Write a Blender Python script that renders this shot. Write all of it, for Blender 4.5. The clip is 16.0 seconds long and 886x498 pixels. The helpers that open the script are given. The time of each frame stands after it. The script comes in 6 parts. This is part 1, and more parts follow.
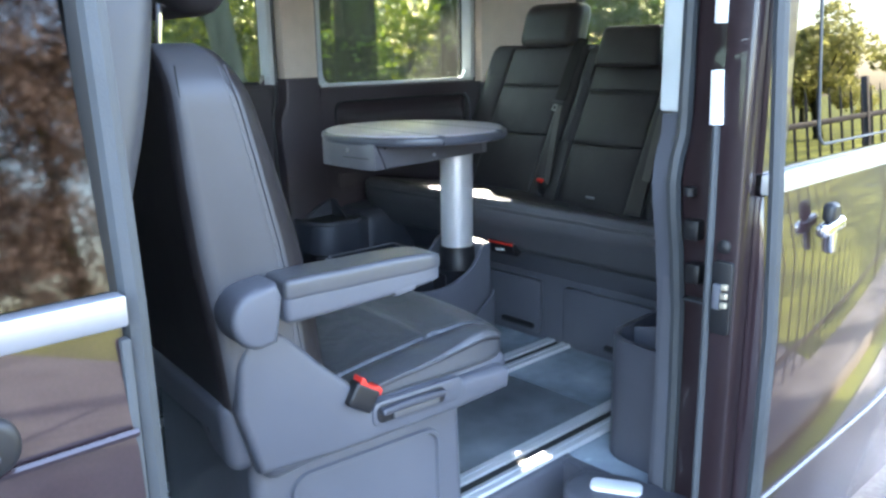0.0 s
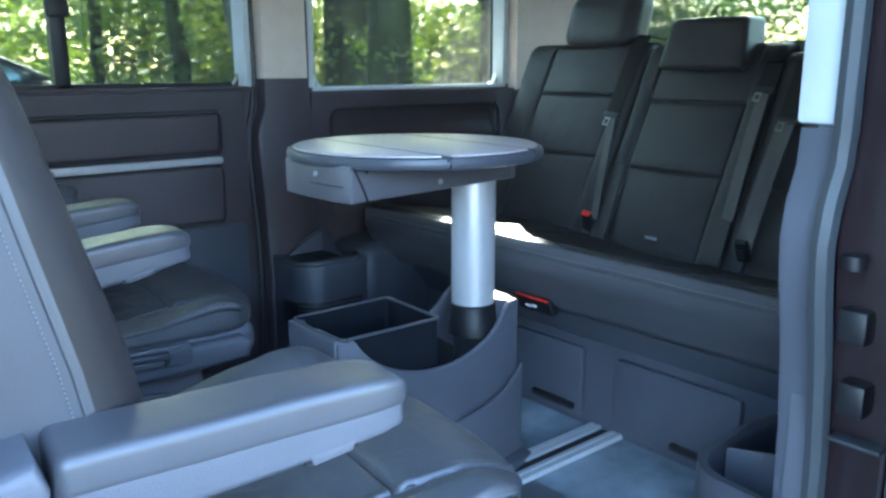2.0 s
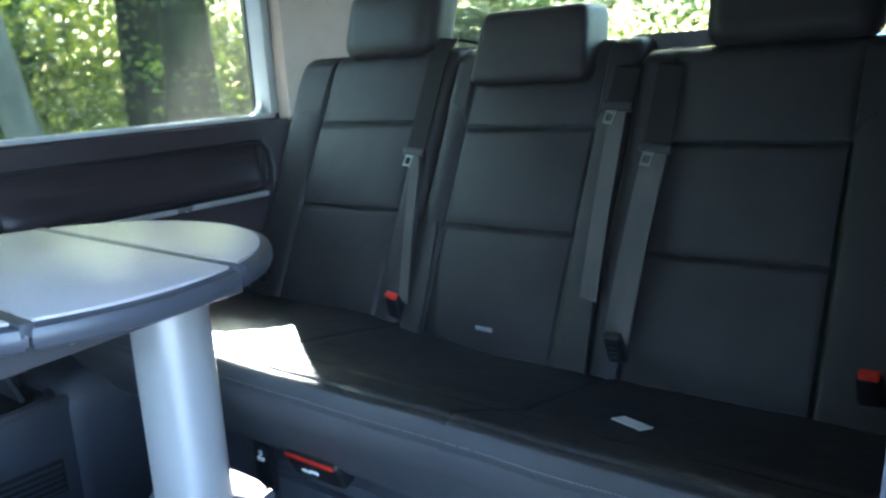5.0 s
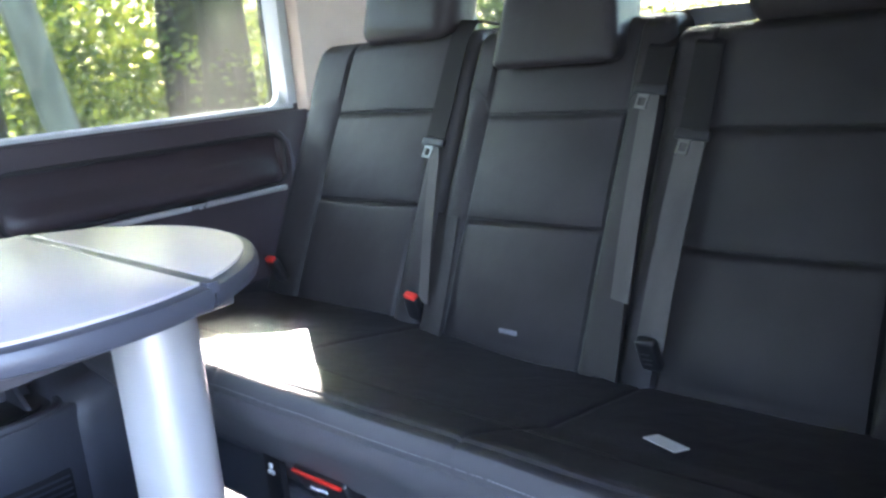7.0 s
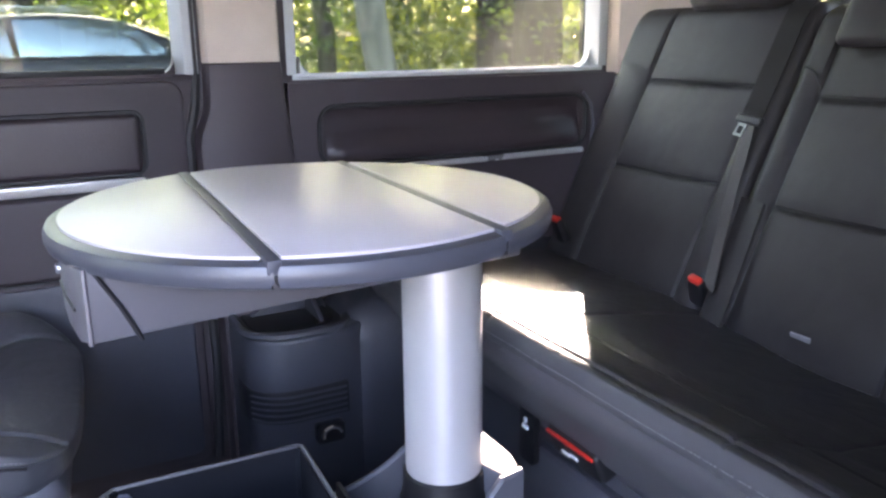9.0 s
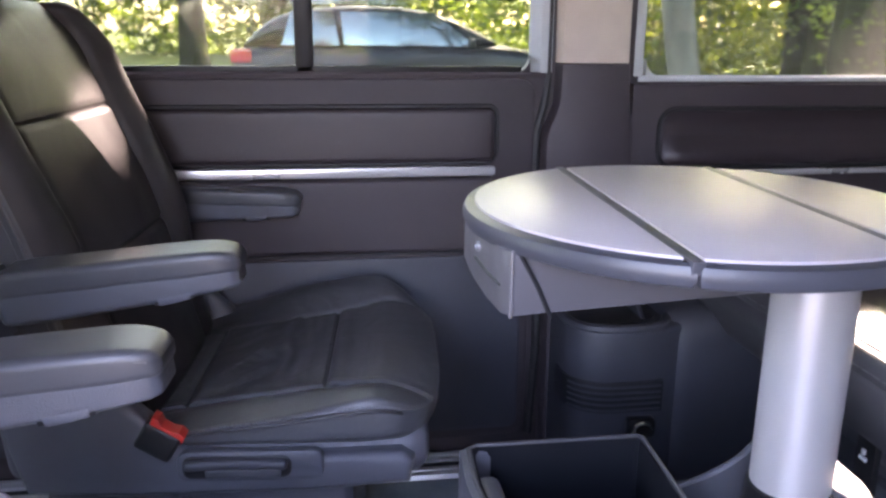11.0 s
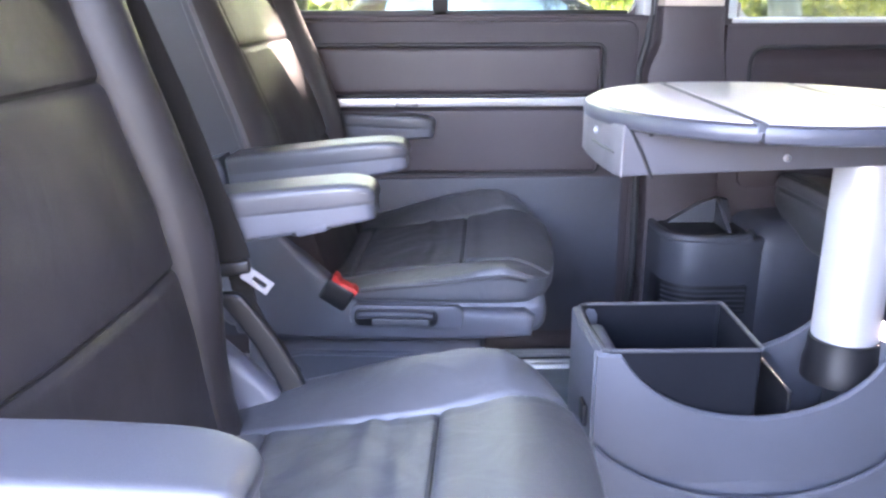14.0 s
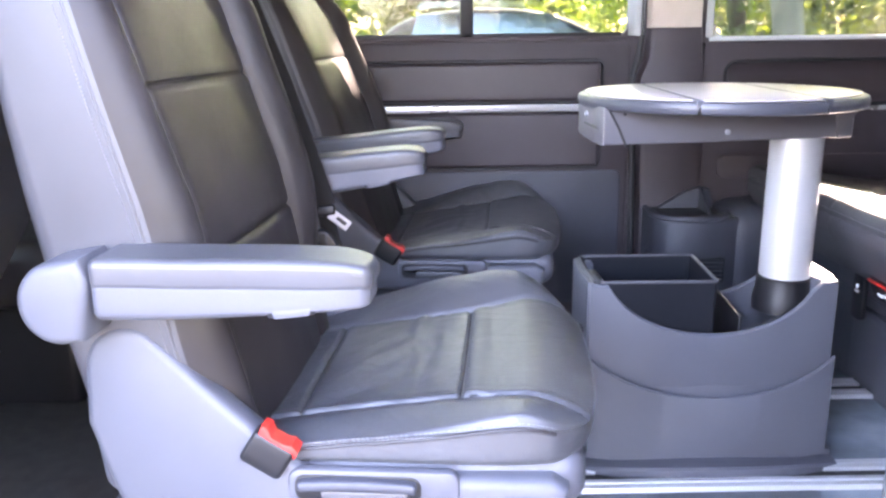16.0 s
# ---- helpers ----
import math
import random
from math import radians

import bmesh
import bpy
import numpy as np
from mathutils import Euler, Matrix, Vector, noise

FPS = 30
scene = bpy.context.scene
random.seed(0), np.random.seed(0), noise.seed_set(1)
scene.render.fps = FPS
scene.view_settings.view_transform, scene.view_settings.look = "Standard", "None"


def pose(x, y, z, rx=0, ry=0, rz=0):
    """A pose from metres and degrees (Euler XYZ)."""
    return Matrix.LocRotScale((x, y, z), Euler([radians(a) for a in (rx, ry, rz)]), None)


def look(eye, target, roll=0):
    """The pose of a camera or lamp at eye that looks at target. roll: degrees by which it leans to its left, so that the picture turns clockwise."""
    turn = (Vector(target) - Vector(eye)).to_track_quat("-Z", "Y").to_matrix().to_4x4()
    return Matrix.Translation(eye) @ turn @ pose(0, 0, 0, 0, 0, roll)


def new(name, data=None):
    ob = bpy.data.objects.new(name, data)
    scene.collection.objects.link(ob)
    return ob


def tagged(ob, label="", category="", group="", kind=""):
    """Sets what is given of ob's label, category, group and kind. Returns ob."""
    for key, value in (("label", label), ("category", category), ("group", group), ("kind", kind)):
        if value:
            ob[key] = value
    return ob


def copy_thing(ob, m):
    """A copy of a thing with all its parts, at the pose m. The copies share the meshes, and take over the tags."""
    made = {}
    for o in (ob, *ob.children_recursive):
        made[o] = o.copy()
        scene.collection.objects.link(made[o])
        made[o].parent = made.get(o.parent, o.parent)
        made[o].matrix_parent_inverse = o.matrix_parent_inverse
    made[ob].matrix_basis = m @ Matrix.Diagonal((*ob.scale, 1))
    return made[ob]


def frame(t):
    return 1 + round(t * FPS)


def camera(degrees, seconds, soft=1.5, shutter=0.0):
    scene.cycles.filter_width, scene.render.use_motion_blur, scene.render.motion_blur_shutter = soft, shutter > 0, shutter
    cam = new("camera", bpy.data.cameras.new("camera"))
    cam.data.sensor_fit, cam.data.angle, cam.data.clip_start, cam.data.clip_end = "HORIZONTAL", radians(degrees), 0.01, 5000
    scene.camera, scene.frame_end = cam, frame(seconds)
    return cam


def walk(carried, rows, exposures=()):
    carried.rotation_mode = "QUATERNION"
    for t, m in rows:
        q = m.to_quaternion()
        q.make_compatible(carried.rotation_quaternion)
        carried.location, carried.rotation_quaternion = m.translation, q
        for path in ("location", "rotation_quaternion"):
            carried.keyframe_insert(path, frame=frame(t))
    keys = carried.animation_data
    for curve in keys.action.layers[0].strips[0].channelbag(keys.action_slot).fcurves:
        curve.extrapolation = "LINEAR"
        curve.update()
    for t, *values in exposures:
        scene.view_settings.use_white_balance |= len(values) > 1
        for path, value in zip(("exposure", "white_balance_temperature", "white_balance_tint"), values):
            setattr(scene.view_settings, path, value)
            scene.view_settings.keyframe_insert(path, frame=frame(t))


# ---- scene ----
cam = camera(57.5, 16.0, soft=2.6)
PATH = [
    (0, (-0.045, -1.619, 1.485), (1.271, -0.191, 1.005), -0.9),
    (0.5, (0.067, -1.498, 1.459), (1.38, -0.065, 0.988), -1.1),
    (1, (0.165, -1.383, 1.458), (1.481, 0.049, 0.99), -1.6),
    (1.5, (0.305, -1.279, 1.439), (1.604, 0.17, 0.978), -1.5),
    (2, (0.414, -1.21, 1.429), (1.664, 0.288, 0.987), -0.1),
    (2.5, (0.514, -1.129, 1.428), (1.755, 0.378, 0.994), -1.4),
    (3, (0.609, -1.028, 1.442), (1.861, 0.474, 1.023), -0.8),
    (3.5, (0.705, -0.961, 1.453), (1.99, 0.513, 1.032), -0.6),
    (4, (0.832, -0.92, 1.454), (2.125, 0.548, 1.04), -1.2),
    (4.5, (0.961, -0.862, 1.45), (2.322, 0.541, 1.026), -2.9),
    (5, (1.035, -0.801, 1.45), (2.549, 0.432, 1.019), -3.6),
    (5.2, (1.055, -0.8, 1.455), (2.61, 0.378, 1.013), -4.1),
    (7.4, (1.146, -0.765, 1.447), (2.512, 0.619, 0.98), -4.6),
    (8, (1.155, -0.768, 1.452), (2.339, 0.773, 0.981), -2.6),
    (8.5, (1.147, -0.759, 1.447), (2.183, 0.881, 0.957), -2.6),
    (8.7, (1.145, -0.742, 1.438), (2.123, 0.93, 0.94), -1.7),
    (10.8, (1.013, -0.751, 1.46), (1.394, 1.142, 0.939), 0.2),
    (11, (1.002, -0.753, 1.456), (1.287, 1.157, 0.933), 0.5),
    (11.5, (0.978, -0.751, 1.46), (1.068, 1.176, 0.934), -0.0),
    (12, (0.965, -0.759, 1.459), (0.925, 1.167, 0.921), -0.7),
    (12.5, (0.936, -0.794, 1.435), (0.883, 1.112, 0.831), -0.0),
    (13, (0.923, -0.855, 1.42), (0.907, 1.043, 0.79), -0.2),
    (13.5, (0.908, -0.952, 1.42), (0.947, 0.943, 0.784), -0.4),
    (14, (0.913, -1.048, 1.41), (0.976, 0.862, 0.821), -0.1),
    (14.5, (0.924, -1.147, 1.4), (0.953, 0.769, 0.825), -0.3),
    (15, (0.899, -1.234, 1.391), (0.89, 0.69, 0.842), -0.2),
    (15.5, (0.879, -1.342, 1.377), (0.883, 0.591, 0.861), -0.8),
    (16, (0.884, -1.442, 1.382), (0.895, 0.492, 0.873), -0.8),
]
EXPOSURES = [(0, 4.6, 6700, 12), (1.0, 4.65, 6050, 8), (2.0, 4.85, 5700, 5), (5.2, 4.95, 5780, 5), (7.3, 5.7, 6550, 24), (8.7, 5.42, 7200, 30), (11, 5.1, 7450, 37), (13, 6.24, 7200, 35), (14, 6.29, 7150, 32), (16, 5.91, 7600, 33)]
walk(cam, [(t, look(eye, target, roll)) for t, eye, target, roll in PATH], EXPOSURES)

# ---- light ----
SUN_WAY = Vector((0.585, 0.811, 0.60)).normalized()
world = bpy.data.worlds.new("sky")
scene.world = world
world.use_nodes = True
wn = world.node_tree.nodes
sky = wn.new("ShaderNodeTexSky")
sky.sky_type = "NISHITA"
sky.sun_disc = False
sky.sun_elevation = math.asin(SUN_WAY.z)
sky.sun_rotation = math.atan2(SUN_WAY.x, SUN_WAY.y)
sky.air_density, sky.dust_density, sky.ozone_density = 1.0, 2.5, 1.0
world.node_tree.links.new(sky.outputs[0], wn["Background"].inputs[0])
wn["Background"].inputs[1].default_value = 0.15
sun_lamp = bpy.data.lights.new("sun", "SUN")
sun_lamp.energy, sun_lamp.angle, sun_lamp.color = 2.7, radians(0.55), (1.0, 0.93, 0.82)
sun = new("sun", sun_lamp)
sun.matrix_world = look(SUN_WAY * 60, (0, 0, 0))


# ---- materials ----
def material(name, colour, rough=0.5, metal=0.0, vary=0.15, scale=8.0, bump=0.0, bump_scale=400.0, coat=0.0,
             spec=0.5, grain=0.0, island=0.0, stretch=(1, 1, 1), second=None, crease=0.0, coat_ior=1.55):
    m = bpy.data.materials.new(name)
    m.use_nodes = True
    nt = m.node_tree
    b = nt.nodes["Principled BSDF"]
    tc = nt.nodes.new("ShaderNodeTexCoord")
    mp = nt.nodes.new("ShaderNodeMapping")
    mp.inputs["Scale"].default_value = stretch
    nt.links.new(tc.outputs["Object"], mp.inputs[0])
    big = nt.nodes.new("ShaderNodeTexNoise")
    big.inputs["Scale"].default_value = scale
    big.inputs["Detail"].default_value = 5
    nt.links.new(mp.outputs[0], big.inputs["Vector"])
    fine = nt.nodes.new("ShaderNodeTexNoise")
    fine.inputs["Scale"].default_value = bump_scale
    fine.inputs["Detail"].default_value = 3
    nt.links.new(mp.outputs[0], fine.inputs["Vector"])
    ramp = nt.nodes.new("ShaderNodeMapRange")
    ramp.inputs["From Min"].default_value, ramp.inputs["From Max"].default_value = 0.3, 0.7
    nt.links.new(big.outputs[0], ramp.inputs[0])
    mix = nt.nodes.new("ShaderNodeMix")
    mix.data_type = "RGBA"
    lo = tuple(c * (1 - vary) for c in colour)
    hi = second if second else tuple(min(1, c * (1 + vary)) for c in colour)
    mix.inputs["A"].default_value = (*lo, 1)
    mix.inputs["B"].default_value = (*hi, 1)
    nt.links.new(ramp.outputs[0], mix.inputs["Factor"])
    out = mix.outputs["Result"]
    if grain:
        g = nt.nodes.new("ShaderNodeMix")
        g.data_type, g.blend_type = "RGBA", "MULTIPLY"
        g.inputs["Factor"].default_value = grain
        nt.links.new(out, g.inputs["A"])
        nt.links.new(fine.outputs[0], g.inputs["B"])
        out = g.outputs["Result"]
    if island:
        geo = nt.nodes.new("ShaderNodeNewGeometry")
        hsv = nt.nodes.new("ShaderNodeHueSaturation")
        r = nt.nodes.new("ShaderNodeMapRange")
        r.inputs["To Min"].default_value, r.inputs["To Max"].default_value = 1 - island, 1 + island
        nt.links.new(geo.outputs["Random Per Island"], r.inputs[0])
        nt.links.new(r.outputs[0], hsv.inputs["Value"])
        nt.links.new(out, hsv.inputs["Color"])
        out = hsv.outputs[0]
    nt.links.new(out, b.inputs["Base Color"])
    rr = nt.nodes.new("ShaderNodeMapRange")
    rr.inputs["To Min"].default_value, rr.inputs["To Max"].default_value = max(0.02, rough - 0.08), min(1, rough + 0.08)
    nt.links.new(big.outputs[0], rr.inputs[0])
    nt.links.new(rr.outputs[0], b.inputs["Roughness"])
    b.inputs["Metallic"].default_value = metal
    b.inputs["Specular IOR Level"].default_value = spec
    b.inputs["Coat Weight"].default_value = coat
    b.inputs["Coat Roughness"].default_value = 0.03
    b.inputs["Coat IOR"].default_value = coat_ior
    if bump:
        bp = nt.nodes.new("ShaderNodeBump")
        bp.inputs["Strength"].default_value = bump
        bp.inputs["Distance"].default_value = 0.002
        nt.links.new(fine.outputs[0], bp.inputs["Height"])
        nt.links.new(bp.outputs[0], b.inputs["Normal"])
        if crease:
            soft_noise = nt.nodes.new("ShaderNodeTexNoise")
            soft_noise.inputs["Scale"].default_value = 16
            soft_noise.inputs["Detail"].default_value = 2
            soft_noise.inputs["Distortion"].default_value = 1.2
            nt.links.new(tc.outputs["Object"], soft_noise.inputs["Vector"])
            wave = nt.nodes.new("ShaderNodeBump")
            wave.inputs["Strength"].default_value = crease
            wave.inputs["Distance"].default_value = 0.012
            nt.links.new(soft_noise.outputs[0], wave.inputs["Height"])
            nt.links.new(wave.outputs[0], bp.inputs["Normal"])
    return m


def glass(name, tint, shine=1.45, dust=0.0, rough=0.01, haze=0.0):
    m = bpy.data.materials.new(name)
    m.use_nodes = True
    nt = m.node_tree
    nt.nodes.remove(nt.nodes["Principled BSDF"])
    tr = nt.nodes.new("ShaderNodeBsdfRefraction" if haze else "ShaderNodeBsdfTransparent")
    if haze:
        tr.inputs["Roughness"].default_value, tr.inputs["IOR"].default_value = haze, 1.06
    tr.inputs[0].default_value = (*tint, 1)
    gl = nt.nodes.new("ShaderNodeBsdfGlossy")
    gl.inputs["Roughness"].default_value = rough
    fr = nt.nodes.new("ShaderNodeFresnel")
    fr.inputs[0].default_value = shine
    mx = nt.nodes.new("ShaderNodeMixShader")
    nt.links.new(fr.outputs[0], mx.inputs[0])
    nt.links.new(tr.outputs[0], mx.inputs[1])
    nt.links.new(gl.outputs[0], mx.inputs[2])
    out = mx.outputs[0]
    if dust:
        film = nt.nodes.new("ShaderNodeBsdfTranslucent")
        film.inputs[0].default_value = (0.8, 0.8, 0.76, 1)
        grime = nt.nodes.new("ShaderNodeTexNoise")
        grime.inputs["Scale"].default_value = 5.0
        grime.inputs["Detail"].default_value = 4
        amount = nt.nodes.new("ShaderNodeMapRange")
        amount.inputs["To Min"].default_value, amount.inputs["To Max"].default_value = dust * 0.4, dust * 1.6
        nt.links.new(grime.outputs[0], amount.inputs[0])
        dusty = nt.nodes.new("ShaderNodeMixShader")
        nt.links.new(amount.outputs[0], dusty.inputs[0])
        nt.links.new(out, dusty.inputs[1])
        nt.links.new(film.outputs[0], dusty.inputs[2])
        out = dusty.outputs[0]
    nt.links.new(out, nt.nodes["Material Output"].inputs[0])
    return m


def leaf_material(name, colour, through_colour, amount=0.5):
    m = material(name, colour, rough=0.5, vary=0.3, scale=0.6, island=0.45)
    nt = m.node_tree
    b = nt.nodes["Principled BSDF"]
    t = nt.nodes.new("ShaderNodeBsdfTranslucent")
    t.inputs[0].default_value = (*through_colour, 1)
    mx = nt.nodes.new("ShaderNodeMixShader")
    mx.inputs[0].default_value = amount
    nt.links.new(b.outputs[0], mx.inputs[1])
    nt.links.new(t.outputs[0], mx.inputs[2])
    nt.links.new(mx.outputs[0], nt.nodes["Material Output"].inputs[0])
    return m


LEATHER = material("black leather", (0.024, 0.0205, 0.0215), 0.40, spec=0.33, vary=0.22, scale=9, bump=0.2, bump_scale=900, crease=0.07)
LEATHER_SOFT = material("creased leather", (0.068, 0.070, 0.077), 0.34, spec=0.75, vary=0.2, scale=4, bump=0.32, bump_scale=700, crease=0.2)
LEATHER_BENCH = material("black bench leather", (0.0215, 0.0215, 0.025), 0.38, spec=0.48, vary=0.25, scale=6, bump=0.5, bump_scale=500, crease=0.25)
LEATHER_BENCH_BACK = material("brown-black bench leather", (0.0235, 0.0215, 0.022), 0.47, spec=0.26, vary=0.2, scale=9, bump=0.35, bump_scale=700, crease=0.06)
LEATHER_PAD = material("worn grey-black leather", (0.058, 0.059, 0.066), 0.36, spec=0.6, vary=0.1, scale=6, bump=0.16, bump_scale=900)
PLASTIC = material("charcoal moulded plastic", (0.082, 0.085, 0.100), 0.40, vary=0.08, scale=6, bump=0.3, bump_scale=900)
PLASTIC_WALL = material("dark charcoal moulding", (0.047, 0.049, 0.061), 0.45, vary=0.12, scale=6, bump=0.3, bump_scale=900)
# leather with daylight put into its colour, for faces that look lit
LEATHER_LIT = material("leather toned lighter for lit faces", (0.062, 0.062, 0.069), 0.42, vary=0.12, scale=7, bump=0.18, bump_scale=900)
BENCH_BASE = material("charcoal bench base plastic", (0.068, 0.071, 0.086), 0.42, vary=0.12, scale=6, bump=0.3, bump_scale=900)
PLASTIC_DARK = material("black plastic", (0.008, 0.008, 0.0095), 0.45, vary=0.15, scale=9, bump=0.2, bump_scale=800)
BIN_BLACK = material("matt black plastic", (0.008, 0.009, 0.012), 0.55, spec=0.12, vary=0.15, scale=9, bump=0.2, bump_scale=800)
PLASTIC_DOOR = material("dark brown-grey door trim", (0.047, 0.036, 0.0405), 0.5, vary=0.1, scale=5, bump=0.35, bump_scale=800)
BEIGE = material("beige pillar trim", (0.6, 0.5, 0.42), 0.75, vary=0.05, scale=20, bump=0.3, bump_scale=1500, grain=0.2)
PALE = material("pale grey window reveal", (0.46, 0.49, 0.49), 0.6, vary=0.06, scale=12)
CLOTH_BLACK = material("black seat cloth", (0.010, 0.010, 0.011), 0.95, spec=0.1, vary=0.2, scale=40, bump=0.4, bump_scale=900)
TRIM_BROWN = material("brown-black grained trim", (0.037, 0.027, 0.03), 0.36, vary=0.15, scale=7, bump=0.4, bump_scale=500)
ANODISED = material("dull anodised strip", (0.36, 0.37, 0.4), 0.3, metal=0.7, vary=0.06, scale=6)
HEADLINER = material("pale headliner cloth", (0.6, 0.57, 0.52), 0.9, vary=0.05, scale=15, bump=0.4, bump_scale=900)
MAT_DARK = material("scuffed dark floor mat", (0.14, 0.155, 0.168), 0.42, vary=0.45, scale=7, bump=0.5, bump_scale=500)
MAT_FLOOR = material("blue-grey floor vinyl", (0.23, 0.27, 0.30), 0.24, vary=0.5, scale=5.5, bump=0.3, bump_scale=600)
CARPET = material("dark carpet", (0.03, 0.028, 0.027), 0.95, vary=0.3, scale=30, bump=0.8, bump_scale=350)
ALU = material("brushed aluminium", (0.7, 0.71, 0.72), 0.42, metal=0.5, vary=0.08, scale=6, bump=0.15, bump_scale=300, stretch=(0.05, 1, 1))
SILVER = material("satin silver tube", (0.66, 0.645, 0.65), 0.36, metal=0.55, vary=0.04, scale=3)
TABLE = material("silver-grey table laminate", (0.49, 0.445, 0.465), 0.33, metal=0.0, spec=0.6, vary=0.06, scale=7, bump=0.1, bump_scale=900)
TABLE_RIM = material("dark grey table rim", (0.058, 0.060, 0.073), 0.35, vary=0.08, scale=8, bump=0.15, bump_scale=700)
TABLE_BOX = material("mid grey plastic housing", (0.098, 0.094, 0.103), 0.34, spec=0.7, vary=0.06, scale=8, bump=0.2, bump_scale=700)
RUBBER = material("grey rubber seal", (0.040, 0.045, 0.05), 0.55, vary=0.15, scale=10, bump=0.2, bump_scale=500)
RUBBER_DARK = material("black rubber seal", (0.015, 0.015, 0.016), 0.6, vary=0.2, scale=10)
PAINT = material("dark aubergine metallic paint", (0.026, 0.0135, 0.0175), 0.35, metal=0.4, vary=0.12, scale=300, spec=0.3, coat=1.0, coat_ior=1.68)
# darker, duller copy of the paint in place of the jamb's dark reflections
PAINT_EDGE = material("aubergine paint darkened for dim reflections", (0.018, 0.010, 0.012), 0.45, vary=0.15, scale=60, spec=0.3, coat=0.5)
PAINT_BLUE = material("dark blue car paint", (0.006, 0.009, 0.014), 0.3, metal=0.0, spec=0.3, vary=0.1, scale=300, coat=0.1)
CHROME = material("chrome", (0.75, 0.76, 0.78), 0.12, metal=1.0, vary=0.03, scale=5)
SATIN_STRIP = material("satin aluminium strip", (0.66, 0.65, 0.64), 0.3, metal=0.6, vary=0.04, scale=6)
RED = material("red plastic", (0.6, 0.03, 0.02), 0.4, vary=0.06, scale=9)
WHITE = material("white plastic", (0.75, 0.76, 0.77), 0.4, vary=0.03, scale=9)
BELT = material("black woven belt", (0.011, 0.010, 0.0095), 0.75, spec=0.2, vary=0.15, scale=20, bump=0.6, bump_scale=900, stretch=(1, 1, 0.1))
BELT_PALER = material("paler charcoal belt webbing", (0.06, 0.057, 0.054), 0.7, spec=0.3, vary=0.2, scale=20, bump=0.5, bump_scale=900, stretch=(1, 1, 0.1))
STEEL = material("dull steel", (0.20, 0.20, 0.19), 0.35, metal=0.9, vary=0.1, scale=9)
STITCH = material("pale grey thread", (0.22, 0.22, 0.235), 0.8, vary=0.1, scale=30)
STRAW = material("bright brass", (0.5, 0.45, 0.35), 0.35, metal=0.6, vary=0.1, scale=30)
GLASS = glass("side window glass", (0.62, 0.68, 0.61), dust=0.006, haze=0.12)
GLASS_DOOR = glass("darker sliding window glass", (0.50, 0.56, 0.50), dust=0.005, haze=0.12)
GLASS_DARK = glass("privacy glass", (0.1, 0.11, 0.11), 1.8)
GLASS_FRONT = glass("hazy front door glass", (0.1, 0.11, 0.11), 1.7, rough=0.035)
GRASS = material("grass", (0.09, 0.115, 0.02), 0.9, vary=0.5, scale=0.9, second=(0.17, 0.18, 0.03), spec=0.2, bump=0.6, bump_scale=40)
GRAVEL = material("grey gravel", (0.22, 0.21, 0.205), 0.9, vary=0.35, scale=2.0, bump=0.9, bump_scale=60, grain=0.6)
ASPHALT = material("worn asphalt", (0.12, 0.115, 0.115), 0.9, vary=0.3, scale=3.0, bump=0.7, bump_scale=120, grain=0.4)
KERB = material("mossy stone kerb", (0.11, 0.095, 0.075), 0.85, vary=0.2, scale=6, bump=0.5, bump_scale=90)
# base colour carries the canopy's shade; the greener second tone is moss
BARK = material("mossy bark darkened for canopy shade", (0.014, 0.012, 0.007), 0.95, vary=0.5, scale=4, second=(0.03, 0.034, 0.012), spec=0.1, bump=1.0, bump_scale=24, stretch=(1, 1, 0.25))
BARK_PALE = material("pale flaking bark", (0.085, 0.08, 0.066), 0.9, spec=0.15, vary=0.5, scale=7, bump=1.0, bump_scale=30, stretch=(1, 1, 0.3))
IRON = material("black iron railings", (0.012, 0.012, 0.013), 0.5, vary=0.2, scale=10)
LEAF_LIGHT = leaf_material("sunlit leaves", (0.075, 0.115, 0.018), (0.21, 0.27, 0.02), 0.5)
# darker copy of the leaves, with the shade put into its colour
LEAF_SHADE = leaf_material("shaded leaves", (0.042, 0.075, 0.016), (0.13, 0.20, 0.02), 0.45)
# lighter copies of the leaves: strong sunlight is put into both colours
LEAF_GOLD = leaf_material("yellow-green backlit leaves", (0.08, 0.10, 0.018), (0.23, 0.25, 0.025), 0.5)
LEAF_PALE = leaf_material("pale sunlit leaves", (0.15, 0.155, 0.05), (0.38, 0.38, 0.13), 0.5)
LEAF_BROWN = leaf_material("reddish-brown leaves", (0.15, 0.11, 0.10), (0.22, 0.15, 0.10), 0.35)
TYRE = material("tyre rubber", (0.02, 0.02, 0.02), 0.8, vary=0.1, scale=20)
LAMP_RED = material("red lamp lens", (0.5, 0.02, 0.02), 0.15, vary=0.1, scale=9, coat=1.0)


# ---- mesh helpers ----
def finish(bm, angle=0.55):
    bmesh.ops.recalc_face_normals(bm, faces=bm.faces)
    for f in bm.faces:
        f.smooth = True
    for e in bm.edges:
        if len(e.link_faces) != 2 or e.calc_face_angle(0) > angle:
            e.smooth = False


def part(name, bm, mat, parent=None, label="", angle=0.55):
    """One mesh object from a bmesh, in its parent's coordinates."""
    finish(bm, angle)
    me = bpy.data.meshes.new(name)
    bm.to_mesh(me)
    bm.free()
    me.materials.append(mat)
    ob = new(name, me)
    if parent is not None:
        ob.parent = parent
    if label:
        ob["label"] = label
    return ob


def thing(name, m, label, category, group="", kind=""):
    ob = new(name)
    ob.matrix_world = m
    ob.empty_display_size = 0.05
    return tagged(ob, label, category, group, kind)


